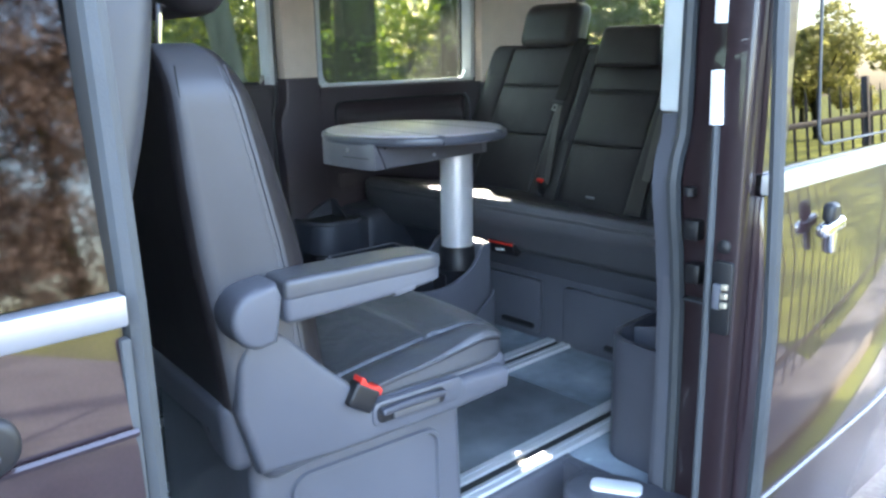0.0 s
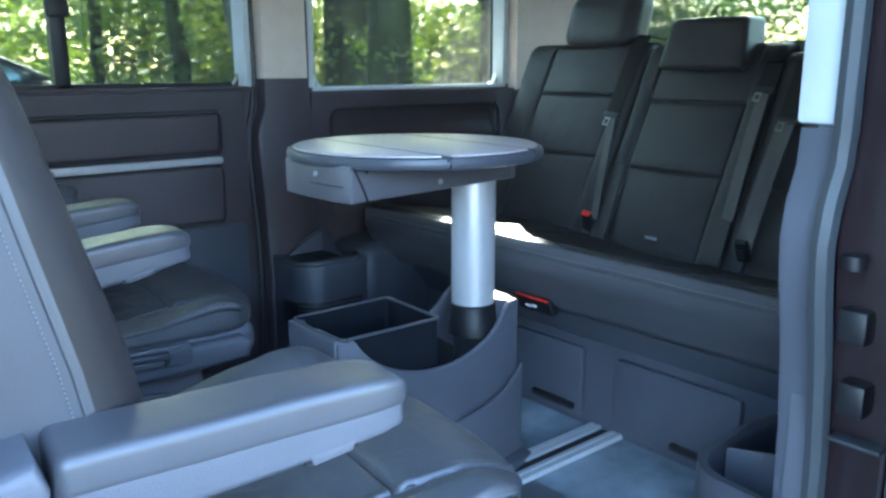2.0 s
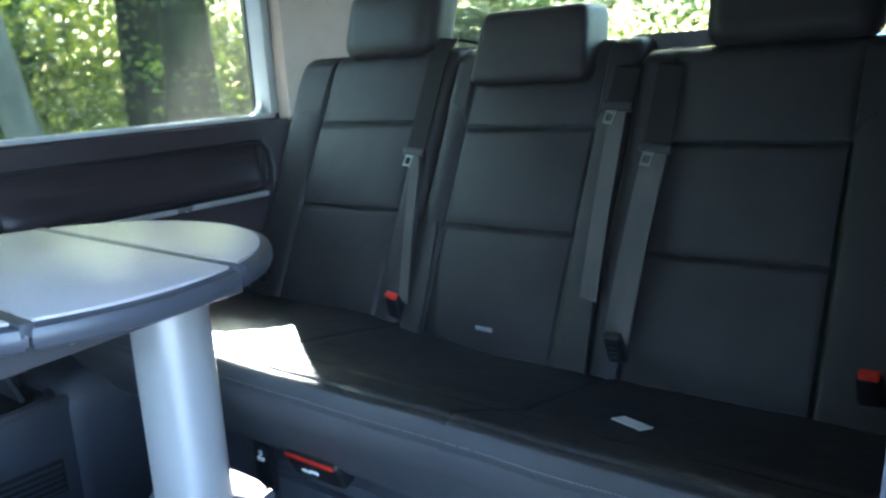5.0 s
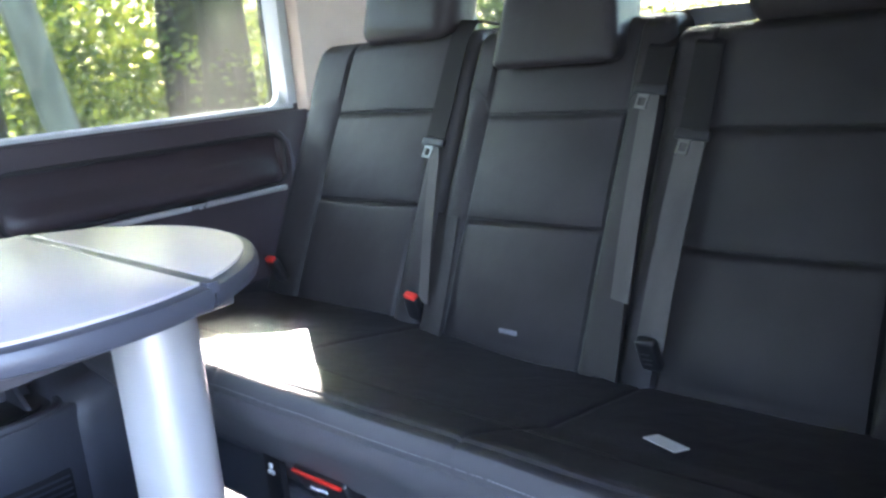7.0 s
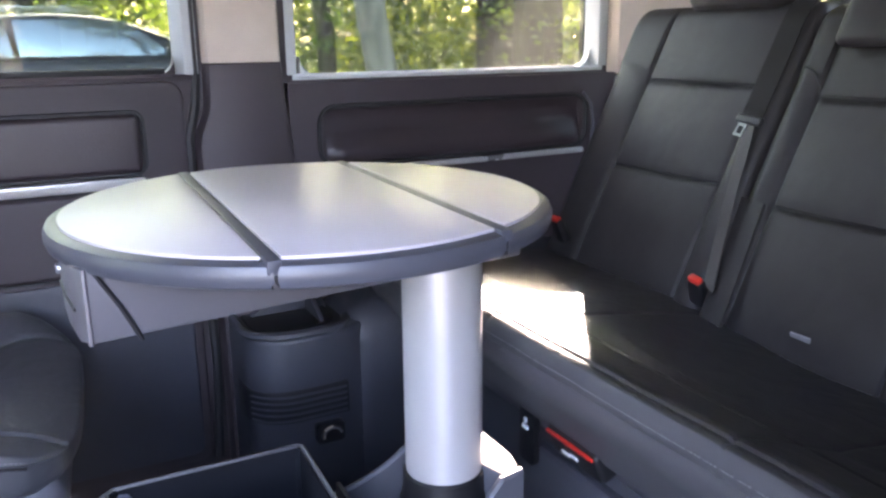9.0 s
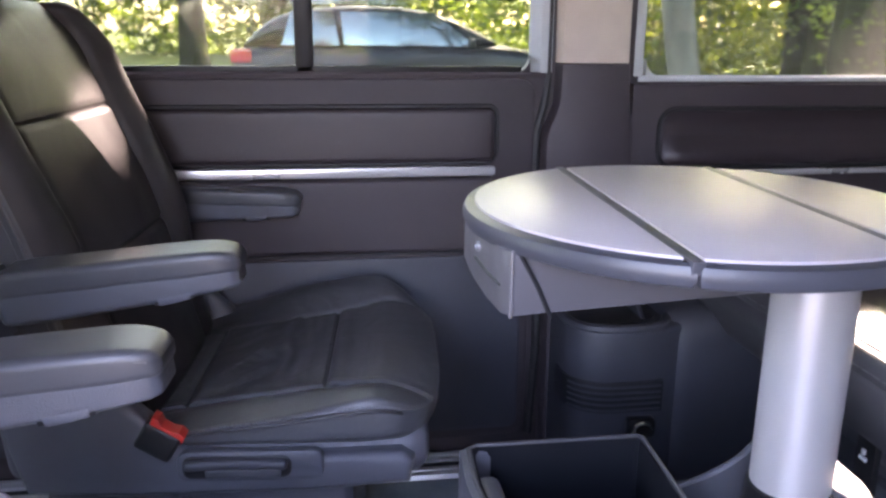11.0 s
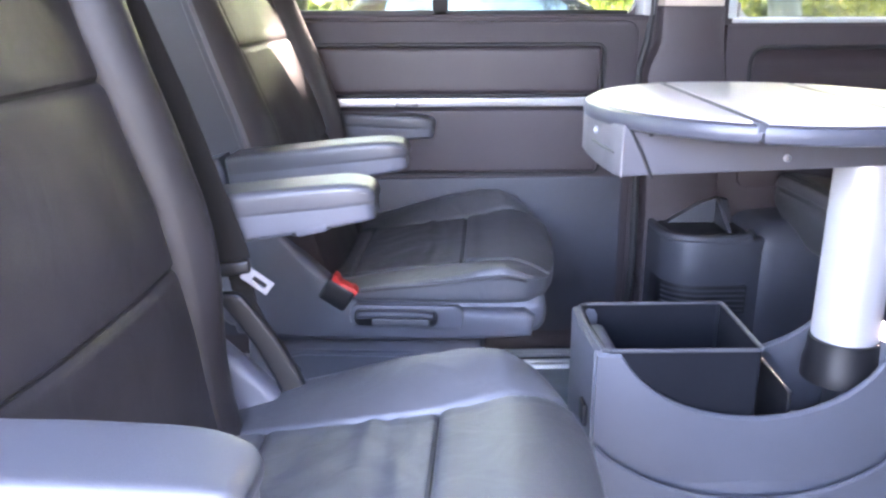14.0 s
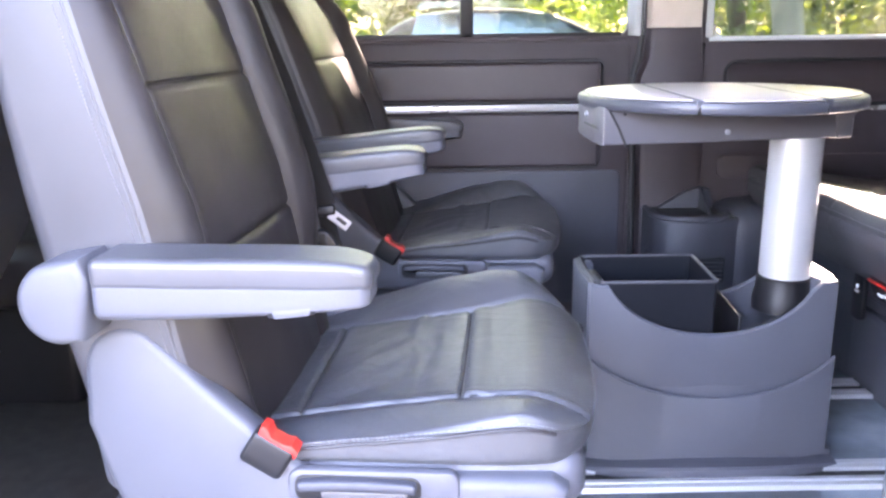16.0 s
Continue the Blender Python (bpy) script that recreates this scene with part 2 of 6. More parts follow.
def box(x0, x1, y0, y1, z0, z1, bevel=0.004, seg=2):
    bm = bmesh.new()
    bmesh.ops.create_cube(bm, size=1)
    for v in bm.verts:
        v.co = Vector(((x0 + x1) / 2 + v.co.x * (x1 - x0), (y0 + y1) / 2 + v.co.y * (y1 - y0), (z0 + z1) / 2 + v.co.z * (z1 - z0)))
    if bevel:
        bmesh.ops.bevel(bm, geom=bm.edges[:], offset=bevel, segments=seg, affect="EDGES", profile=0.5)
    return bm


def extrude(poly, axis, a, b, bevel=0.0, seg=2):
    """A polygon of (u, v) pairs, drawn out along an axis from a to b. Axis y: (x, z); x: (y, z); z: (x, y)."""
    def put(u, v, w):
        return {"y": (u, w, v), "x": (w, u, v), "z": (u, v, w)}[axis]
    bm = bmesh.new()
    lo = [bm.verts.new(put(u, v, a)) for u, v in poly]
    hi = [bm.verts.new(put(u, v, b)) for u, v in poly]
    bm.faces.new(lo)
    bm.faces.new(hi[::-1])
    n = len(poly)
    for i in range(n):
        bm.faces.new((lo[i], hi[i], hi[(i + 1) % n], lo[(i + 1) % n]))
    bmesh.ops.recalc_face_normals(bm, faces=bm.faces)
    if bevel:
        caps = [e for e in bm.edges if any(len(f.verts) == n for f in e.link_faces)]
        bmesh.ops.bevel(bm, geom=caps, offset=bevel, segments=seg, affect="EDGES", profile=0.5)
    return bm


def arc(cx, cz, r, a0, a1, n=8, rz=None):
    rz = rz or r
    return [(cx + r * math.cos(radians(a0 + (a1 - a0) * i / n)), cz + rz * math.sin(radians(a0 + (a1 - a0) * i / n))) for i in range(n + 1)]


def rounded(x0, x1, z0, z1, r, n=4):
    return (arc(x1 - r, z0 + r, r, -90, 0, n) + arc(x1 - r, z1 - r, r, 0, 90, n)
            + arc(x0 + r, z1 - r, r, 90, 180, n) + arc(x0 + r, z0 + r, r, 180, 270, n))


def steps(h, r, n, cuts):
    vals = [-h + r * k / 4 for k in range(5)] + [h - r * k / 4 for k in range(5)]
    vals += [-(h - r) + 2 * (h - r) * k / n for k in range(n + 1)]
    vals += [c + d for c in cuts for d in (-0.012, -0.005, 0, 0.005, 0.012)]
    vals = sorted(v for v in vals if -h - 1e-6 <= v <= h + 1e-6)
    out = [vals[0]]
    for v in vals[1:]:
        if v - out[-1] > 0.0015:
            out.append(v)
    out[-1] = h
    return out


def soft(sx, sy, sz, r, shape=None, n=(8, 8, 6), cuts=((), (), ())):
    """A padded block with rounded edges, centred; shape(p) moves each point."""
    h = (sx / 2, sy / 2, sz / 2)
    ax = [steps(h[i], r, n[i], cuts[i]) for i in range(3)]
    bm = bmesh.new()
    made = {}

    def vert(i, j, k):
        key = (i, j, k)
        if key not in made:
            p = Vector((ax[0][i], ax[1][j], ax[2][k]))
            q = Vector([max(-(h[a] - r), min(h[a] - r, p[a])) for a in range(3)])
            d = p - q
            if d.length > 1e-7:
                p = q + d.normalized() * r
            if shape:
                p = shape(p)
            made[key] = bm.verts.new(p)
        return made[key]
    I, J, K = len(ax[0]) - 1, len(ax[1]) - 1, len(ax[2]) - 1
    for i in range(I):
        for j in range(J):
            for k in (0, K):
                bm.faces.new((vert(i, j, k), vert(i + 1, j, k), vert(i + 1, j + 1, k), vert(i, j + 1, k)))
    for i in range(I):
        for k in range(K):
            for j in (0, J):
                bm.faces.new((vert(i, j, k), vert(i + 1, j, k), vert(i + 1, j, k + 1), vert(i, j, k + 1)))
    for j in range(J):
        for k in range(K):
            for i in (0, I):
                bm.faces.new((vert(i, j, k), vert(i, j + 1, k), vert(i, j + 1, k + 1), vert(i, j, k + 1)))
    return bm


def dent(d, depth, width=0.006):
    return depth * math.exp(-(d / width) ** 2)


def tube(points, r, sides=8, taper=None, closed_ends=True):
    """A round rod along points."""
    pts = [Vector(p) for p in points]
    bm = bmesh.new()
    rings = []
    for i, p in enumerate(pts):
        d = (pts[min(i + 1, len(pts) - 1)] - pts[max(i - 1, 0)]).normalized()
        u = d.orthogonal().normalized() if i == 0 else (u - d * u.dot(d)).normalized()
        w = d.cross(u)
        rr = r if taper is None else taper[i]
        rings.append([bm.verts.new(p + (u * math.cos(a) + w * math.sin(a)) * rr) for a in [2 * math.pi * k / sides for k in range(sides)]])
    for a, b in zip(rings, rings[1:]):
        for k in range(sides):
            bm.faces.new((a[k], a[(k + 1) % sides], b[(k + 1) % sides], b[k]))
    if closed_ends:
        bm.faces.new(rings[0][::-1])
        bm.faces.new(rings[-1])
    return bm


def ribbon(points, width_way, width, thick=0.0025):
    """A flat strap along points, its width along width_way."""
    pts = [Vector(p) for p in points]
    w = Vector(width_way).normalized() * width / 2
    bm = bmesh.new()
    rows = []
    for i, p in enumerate(pts):
        d = (pts[min(i + 1, len(pts) - 1)] - pts[max(i - 1, 0)]).normalized()
        nrm = d.cross(w).normalized() * thick
        rows.append([bm.verts.new(p + s) for s in (-w - nrm, w - nrm, w + nrm, -w + nrm)])
    for a, b in zip(rows, rows[1:]):
        for k in range(4):
            bm.faces.new((a[k], a[(k + 1) % 4], b[(k + 1) % 4], b[k]))
    bm.faces.new(rows[0][::-1])
    bm.faces.new(rows[-1])
    return bm


def turn_profile(profile, cx, cy, sides=40):
    """A turned body from (radius, z) pairs."""
    bm = bmesh.new()
    rings = []
    for r, z in profile:
        rings.append([bm.verts.new((cx + r * math.cos(2 * math.pi * k / sides), cy + r * math.sin(2 * math.pi * k / sides), z)) for k in range(sides)])
    for a, b in zip(rings, rings[1:]):
        for k in range(sides):
            bm.faces.new((a[k], a[(k + 1) % sides], b[(k + 1) % sides], b[k]))
    bm.faces.new(rings[0][::-1])
    bm.faces.new(rings[-1])
    return bm


def merge(*bms):
    out = bmesh.new()
    for b in bms:
        me = bpy.data.meshes.new("tmp")
        b.to_mesh(me)
        b.free()
        out.from_mesh(me)
        bpy.data.meshes.remove(me)
    return out


def moved(bm, m):
    bmesh.ops.transform(bm, matrix=m, verts=bm.verts)
    return bm


def structure(name, bm, mat, label, category):
    return tagged(part(name, bm, mat), label, category, kind="structure")


def wall_with_holes(poly_out, holes, axis, a, b):
    """A flat wall with rectangular openings right through it: built from strips between the openings. poly_out: (u0, u1, v0, v1)."""
    u0, u1, v0, v1 = poly_out
    us = sorted({u0, u1, *[h[0] for h in holes], *[h[1] for h in holes]})
    vs = sorted({v0, v1, *[h[2] for h in holes], *[h[3] for h in holes]})
    bm = bmesh.new()

    def solid(i, j):
        if not (0 <= i < len(us) - 1 and 0 <= j < len(vs) - 1):
            return False
        cu, cv = (us[i] + us[i + 1]) / 2, (vs[j] + vs[j + 1]) / 2
        return not any(h[0] < cu < h[1] and h[2] < cv < h[3] for h in holes)
    made = {}

    def vert(i, j, w):
        if (i, j, w) not in made:
            u, v = us[i], vs[j]
            made[(i, j, w)] = bm.verts.new({"y": (u, w, v), "x": (w, u, v), "z": (u, v, w)}[axis])
        return made[(i, j, w)]
    for i in range(len(us) - 1):
        for j in range(len(vs) - 1):
            if not solid(i, j):
                continue
            for w in (a, b):
                bm.faces.new((vert(i, j, w), vert(i + 1, j, w), vert(i + 1, j + 1, w), vert(i, j + 1, w)))
            for (di, dj), (p, q) in {(-1, 0): ((i, j), (i, j + 1)), (1, 0): ((i + 1, j), (i + 1, j + 1)),
                                     (0, -1): ((i, j), (i + 1, j)), (0, 1): ((i, j + 1), (i + 1, j + 1))}.items():
                if not solid(i + di, j + dj):
                    bm.faces.new((vert(*p, a), vert(*q, a), vert(*q, b), vert(*p, b)))
    return bm

# ---- the van's shell ----
FLOOR, ROOF = 0.56, 1.9
structure("floor", wall_with_holes((-1.0, 2.9, -0.84, 0.86), [(0.3, 1.33, -0.84, -0.545)], "z", 0.50, FLOOR), MAT_FLOOR,
          "scuffed blue-grey vinyl floor of the van", "floor")
structure("ceiling", box(-1.0, 2.9, -0.9, 0.92, ROOF, ROOF + 0.04, 0.01), HEADLINER, "pale cloth headliner of the van", "ceiling")
structure("roof_1", box(-1.1, 2.95, -0.93, 0.96, ROOF + 0.045, ROOF + 0.075, 0.01), PAINT, "dark aubergine van roof", "roof")

structure("floor_mat", box(-1.0, 0.28, -0.78, 0.80, FLOOR + 0.001, FLOOR + 0.008, 0.003), CARPET, "dark carpet in the front footwell", "mat")

for y0, y1 in ((-0.445, -0.122), (-0.018, 0.258)):
    structure("floor_mat", box(0.29, 1.575, y0, y1, FLOOR + 0.001, FLOOR + 0.005, 0.002), MAT_DARK, "scuffed dark mat between the seat rails", "mat")

# far side: door, pillar, rear quarter
WALL = 0.83
structure("wall_far", wall_with_holes((-1.0, 2.9, FLOOR, ROOF),
                     [(0.1, 1.44, 1.372, 1.84), (1.632, 2.395, 1.366, 1.84)], "y", WALL, WALL + 0.02), PLASTIC_DOOR,
                     "dark moulded trim of the van's far side", "wall")
structure("wall_far_skin", wall_with_holes((-1.1, 2.95, 0.3, ROOF), [(0.1, 1.44, 1.35, 1.84), (1.632, 2.395, 1.35, 1.84)],
          "y", WALL + 0.075, WALL + 0.09), PAINT, "dark painted outer skin of the far side", "wall")


def window(name, x0, x1, z0, z1, y, label, lining=PALE, sill=None, left=0.045, pane_mat=GLASS):
    w = tagged(new(name), label, "window", kind="structure")
    w.location = (x0, y, z0)
    L, H = x1 - x0, z1 - z0
    pane = part("pane", box(0.004, L - 0.004, 0.035, 0.039, 0.004, H - 0.004, 0), pane_mat, w, "lightly tinted glass")
    pane.visible_shadow = False
    part("window_sill", extrude([(-0.003, -0.006), (0.072, -0.012), (0.072, 0.002), (0.0, 0.006), (-0.004, 0.002)], "x", 0, L, 0.001), sill or lining, w, "narrow window sill")
    part("reveal", extrude([(-0.012, -0.004), (left * 0.4, -0.002), (left, 0.034), (0.0, 0.034)], "z", 0.004, H, 0.002), lining, w)
    part("reveal", extrude([(L + 0.012, -0.004), (L - 0.012, -0.002), (L - 0.028, 0.034), (L, 0.034)], "z", 0.004, H, 0.002), lining, w)
    for u, d in ((left, 1), (L - 0.028, -1)):
        r = 0.035
        part("reveal_corner", extrude([(u, 0.003)] + [(u + d * (r - r * math.cos(radians(a))), 0.003 + r - r * math.sin(radians(a))) for a in (0, 15, 30, 45, 60, 75, 90)], "y", 0.012, 0.033, 0.001), sill or lining, w)
    return w


w1 = window("window_1", 0.1, 1.44, 1.372, 1.84, WALL, "sliding side window of the far door with a black divider", sill=PLASTIC_DOOR, pane_mat=GLASS_DOOR)
part("divider", box(0.853, 0.888, 0.014, 0.055, 0.0, 0.468, 0.004), PLASTIC_DARK, w1, "black upright of the sliding pane")
part("latch", box(0.845, 0.896, 0.002, 0.016, 0.17, 0.21, 0.004), PLASTIC_DARK, w1)
part("track", box(0.045, 1.295, 0.014, 0.03, 0.004, 0.016, 0.002), PLASTIC_DARK, w1, "black lower track")
window("window_2", 1.632, 2.395, 1.366, 1.84, WALL, "fixed rear quarter window of the far side", left=0.02)

# door lining with its padded panels
far_door = tagged(new("door_1"), "dark lining of the closed far sliding door", "door", kind="structure")
far_door.location = (0, WALL, 0)


def frame_groove(x0, x1, z0, z1, y, r=0.03, w=0.007):
    pts = rounded(x0, x1, z0, z1, r, 5)
    return tube([(u, y, v) for u, v in pts + pts[:1]], w, 6, closed_ends=False)


part("lining", extrude(rounded(0.05, 1.418, 0.60, 1.366, 0.03), "y", -0.014, 0.0, 0.005), PLASTIC_DOOR, far_door)
part("padded_panel", soft(1.1, 0.03, 0.106, 0.012, lambda p: Vector((0.785 + p.x, -0.014 + p.y, 1.258 + p.z)), (20, 1, 5)), TRIM_BROWN, far_door, "brown-black padded upper panel")
part("panel_groove", frame_groove(0.228, 1.342, 1.203, 1.314, -0.0145, 0.02, 0.0045), RUBBER_DARK, far_door)
part("trim_strip", extrude(rounded(0.23, 1.338, 1.178, 1.197, 0.006), "y", -0.028, -0.012, 0.003), SATIN_STRIP, far_door, "satin aluminium trim strip")
part("lower_panel", soft(1.1, 0.022, 0.15, 0.01, lambda p: Vector((0.785 + p.x, -0.0135 + p.y, 1.098 + p.z)), (20, 1, 5)), PLASTIC_DOOR, far_door)
part("panel_groove", frame_groove(0.228, 1.342, 1.02, 1.172, -0.0145, 0.02, 0.003), RUBBER_DARK, far_door)
part("base_panel", extrude(rounded(0.23, 1.40, 0.62, 1.012, 0.02), "y", -0.02, -0.012, 0.004), PLASTIC_WALL, far_door)
part("seal", tube([(1.43, -0.006, 0.60), (1.44, -0.006, 0.80), (1.436, -0.004, 1.0), (1.425, -0.004, 1.18), (1.424, -0.004, 1.26), (1.44, 0.0, 1.315), (1.447, 0.004, 1.37), (1.447, 0.004, 1.84)],
                  0.009, 8), RUBBER_DARK, far_door, "black door seal")

# pillar between door and rear window: dark foot, beige head
pil = tagged(new("pillar_1"), "charcoal and beige trim of the far middle pillar", "pillar", kind="structure")
pil.location = (0, WALL, 0)


def pillar_shell(rows, y_front, y_back, rnd=0.02):
    """Trim of changing width: rows of (z, x0, x1)."""
    bm = bmesh.new()
    rings = []
    for z, x0, x1 in rows:
        ring = [(x0, y_back), (x0, y_front + rnd), (x0 + rnd * 0.3, y_front + rnd * 0.3), (x0 + rnd, y_front),
                (x1 - rnd, y_front), (x1 - rnd * 0.3, y_front + rnd * 0.3), (x1, y_front + rnd), (x1, y_back)]
        rings.append([bm.verts.new((u, v, z)) for u, v in ring])
    for a, b in zip(rings, rings[1:]):
        for k in range(len(a) - 1):
            bm.faces.new((a[k], a[k + 1], b[k + 1], b[k]))
    bm.faces.new(rings[0][::-1])
    bm.faces.new(rings[-1])
    return bm


part("pillar_foot", pillar_shell([(0.56, 1.452, 1.625), (0.9, 1.450, 1.625), (1.1, 1.442, 1.625), (1.2, 1.434, 1.622), (1.245, 1.433, 1.618), (1.27, 1.438, 1.616), (1.295, 1.449, 1.613), (1.32, 1.457, 1.61), (1.3945, 1.459, 1.604)], -0.042, 0.0), PLASTIC_DOOR, pil)
part("pillar_head", pillar_shell([(1.397, 1.459, 1.603), (1.84, 1.455, 1.60)], -0.04, 0.0), BEIGE, pil, "beige cloth-look pillar head")

# rear quarter panel
quarter = tagged(new("trim_1"), "dark rear quarter trim with a recessed armrest panel", "trim", kind="structure")
quarter.location = (0, WALL, 0)
part("quarter_panel", wall_with_holes((1.615, 2.47, 0.93, 1.355), [(1.685, 2.325, 1.195, 1.3)], "y", -0.022, 0.0), PLASTIC_DOOR, quarter)


def ledge(z):
    """Depth of the scooped armrest, over its height."""
    rows = [(-0.055, -0.024), (-0.045, -0.031), (-0.03, -0.030), (-0.012, -0.018), (0.006, -0.006), (0.03, -0.001), (0.055, -0.004)]
    for a, b in zip(rows, rows[1:]):
        if z <= b[0]:
            return a[1] + (b[1] - a[1]) * (z - a[0]) / (b[0] - a[0])
    return rows[-1][1]


part("recess", soft(0.64, 0.02, 0.106, 0.006, lambda p: Vector((2.005 + p.x, ledge(p.z) * min(1.0, (0.325 - abs(p.x)) / 0.03 + 0.3) if p.y < 0 else 0.004, 1.2475 + p.z)), (24, 1, 14)), TRIM_BROWN, quarter, "scooped padded armrest recess")
part("panel_edge", tube([(2.325, -0.024, 1.312), (2.348, -0.026, 1.285), (2.355, -0.027, 1.24), (2.35, -0.027, 1.17), (2.333, -0.027, 1.09), (2.305, -0.027, 1.02), (2.275, -0.027, 0.96)], 0.004, 8), PLASTIC, quarter, "rounded grey panel edge")
part("panel_groove", frame_groove(1.675, 2.335, 1.188, 1.307, -0.0225, 0.035, 0.005), RUBBER_DARK, quarter)
part("trim_strip", extrude([(1.70, 1.168), (2.325, 1.172), (2.325, 1.184), (1.70, 1.180)], "y", -0.034, -0.02, 0.003), SATIN_STRIP, quarter, "satin trim strip")
part("pocket_panel", extrude(rounded(1.67, 2.2, 0.985, 1.05, 0.02), "y", -0.03, -0.02, 0.004), PLASTIC_DOOR, quarter)

# wheel arch and cup holder on the far side
arch = tagged(new("trim_2"), "charcoal wheel-arch trim with an open cup holder", "trim", kind="structure")
part("arch_shell", soft(0.62, 0.21, 0.40, 0.06, lambda p: Vector((1.96 + p.x, 0.735 + p.y - 0.01 * (p.x / 0.3), 0.757 + p.z + 0.03 * (p.x / 0.3))), (10, 4, 6)), PLASTIC_WALL, arch)
part("cup_body", extrude([(1.462, 0.83)] + arc(1.545, 0.70, 0.083, 180, 270, 6, 0.075) + [(1.60, 0.625), (1.655, 0.632), (1.695, 0.655), (1.77, 0.69), (1.86, 0.70), (1.86, 0.83)], "z", 0.56, 0.905, 0.012, 3), PLASTIC_WALL, arch)
part("cup_rim", tube([(u, v, 0.905) for u, v in [(1.47, 0.79)] + arc(1.545, 0.705, 0.075, 180, 270, 6, 0.07) + arc(1.60, 0.705, 0.07, 270, 350, 5, 0.07)], 0.01, 8), PLASTIC_WALL, arch)
# solid black plug: the shade of the hollow is given by its colour
part("cup_shade", extrude([(1.485, 0.80)] + arc(1.55, 0.715, 0.066, 180, 270, 6, 0.06) + arc(1.60, 0.715, 0.05, 270, 350, 5, 0.05) + [(1.65, 0.80)], "z", 0.80, 0.909, 0.001), PLASTIC_DARK, arch, "black plug for the shade in the cup well")
part("divider_fin", extrude([(0.67, 0.905), (0.785, 0.905), (0.785, 0.968), (0.765, 0.965)], "x", 1.612, 1.622, 0.002), PLASTIC_WALL, arch)
part("hood", extrude([(1.47, 0.895), (1.66, 0.895), (1.64, 0.962), (1.615, 0.968), (1.575, 0.955), (1.50, 0.91)], "y", 0.768, 0.787, 0.004), PLASTIC_WALL, arch)
part("vent", extrude([(1.468, 0.83)] + arc(1.545, 0.70, 0.086, 180, 270, 6, 0.078) + [(1.645, 0.623), (1.645, 0.64)], "z", 0.735, 0.80, 0.002), PLASTIC_DARK, arch, "black air vent")
for i in range(5):
    z = 0.742 + i * 0.012
    part("slat", tube([(u, v, z) for u, v in arc(1.545, 0.70, 0.088, 205, 270, 6, 0.08) + [(1.64, 0.621)]], 0.0025, 5), PLASTIC_WALL, arch)
ring = tagged(new("lashing_ring"), "chrome lashing ring on the charcoal arch trim", "ring")
ring.location = (1.60, 0.612, 0.708)
part("plate", extrude(rounded(-0.028, 0.028, -0.02, 0.02, 0.008), "y", -0.006, 0.012, 0.002), PLASTIC_DARK, ring)
part("loop", tube([(0.018 * math.cos(a), -0.012, 0.014 * math.sin(a)) for a in [math.pi * k / 8 for k in range(9)]] + [(-0.018, -0.012, -0.006)], 0.004, 6), CHROME, ring)

# rear pillar and tailgate
rear = tagged(new("pillar_2"), "beige rear corner pillar trim", "pillar", kind="structure")
part("pillar_head", extrude([(2.41, WALL), (2.42, 0.80), (2.52, 0.79), (2.62, 0.72), (2.86, 0.66), (2.86, WALL)], "z", 1.35, ROOF, 0.008), BEIGE, rear)
part("pillar_foot", extrude([(2.41, WALL), (2.42, 0.79), (2.52, 0.78), (2.62, 0.72), (2.86, 0.66), (2.86, WALL)], "z", FLOOR, 1.347, 0.008), PLASTIC, rear)
rear2 = tagged(new("pillar_3"), "beige rear corner pillar trim beside the near quarter window", "pillar", kind="structure")
part("pillar_head", extrude([(2.41, -0.80), (2.42, -0.77), (2.52, -0.76), (2.62, -0.69), (2.86, -0.63), (2.86, -0.80)], "z", 1.35, ROOF, 0.008), BEIGE, rear2)
part("pillar_foot", extrude([(2.41, -0.80), (2.42, -0.76), (2.52, -0.75), (2.62, -0.69), (2.86, -0.63), (2.86, -0.80)], "z", FLOOR, 1.347, 0.008), PLASTIC, rear2)
structure("wall_rear", wall_with_holes((-0.84, 0.86, FLOOR, ROOF), [(-0.62, 0.64, 1.40, 1.84)], "x", 2.86, 2.90), PLASTIC, "dark trim of the closed tailgate", "wall")
wr = tagged(new("window_3"), "tinted tailgate window", "window", kind="structure")
pane = part("pane", box(2.875, 2.879, -0.615, 0.635, 1.405, 1.835, 0), GLASS, wr)
pane.visible_shadow = False
part("rubber_gasket", moved(frame_groove(-0.62, 0.64, 1.40, 1.84, 0, 0.05, 0.012), Matrix.Translation((2.875, 0, 0)) @ Matrix.Rotation(radians(90), 4, "Z")), RUBBER_DARK, wr)

# near side behind the door opening
structure("wall_near", wall_with_holes((1.33, 2.9, FLOOR, ROOF), [(1.50, 2.40, 1.37, 1.84)], "y", -0.80, -0.775), PLASTIC, "charcoal trim of the near rear side", "wall")
structure("wall_near_skin", wall_with_holes((1.36, 2.95, 0.3, ROOF + 0.04), [(1.50, 2.40, 1.35, 1.84)], "y", -0.90, -0.885), PAINT, "dark painted outer skin of the near rear side", "wall")
wn2 = tagged(new("window_4"), "tinted near rear quarter window", "window", kind="structure")
pane = part("pane", box(1.504, 2.396, -0.86, -0.856, 1.374, 1.836, 0), GLASS_DARK, wn2)
pane.visible_shadow = False
part("reveal", merge(box(1.50, 1.515, -0.88, -0.775, 1.374, 1.836, 0.003), box(2.385, 2.40, -0.88, -0.775, 1.374, 1.836, 0.003)), PALE, wn2)

near_pil = tagged(new("pillar_4"), "grey trimmed rear post of the open door, pale above", "pillar", kind="structure")
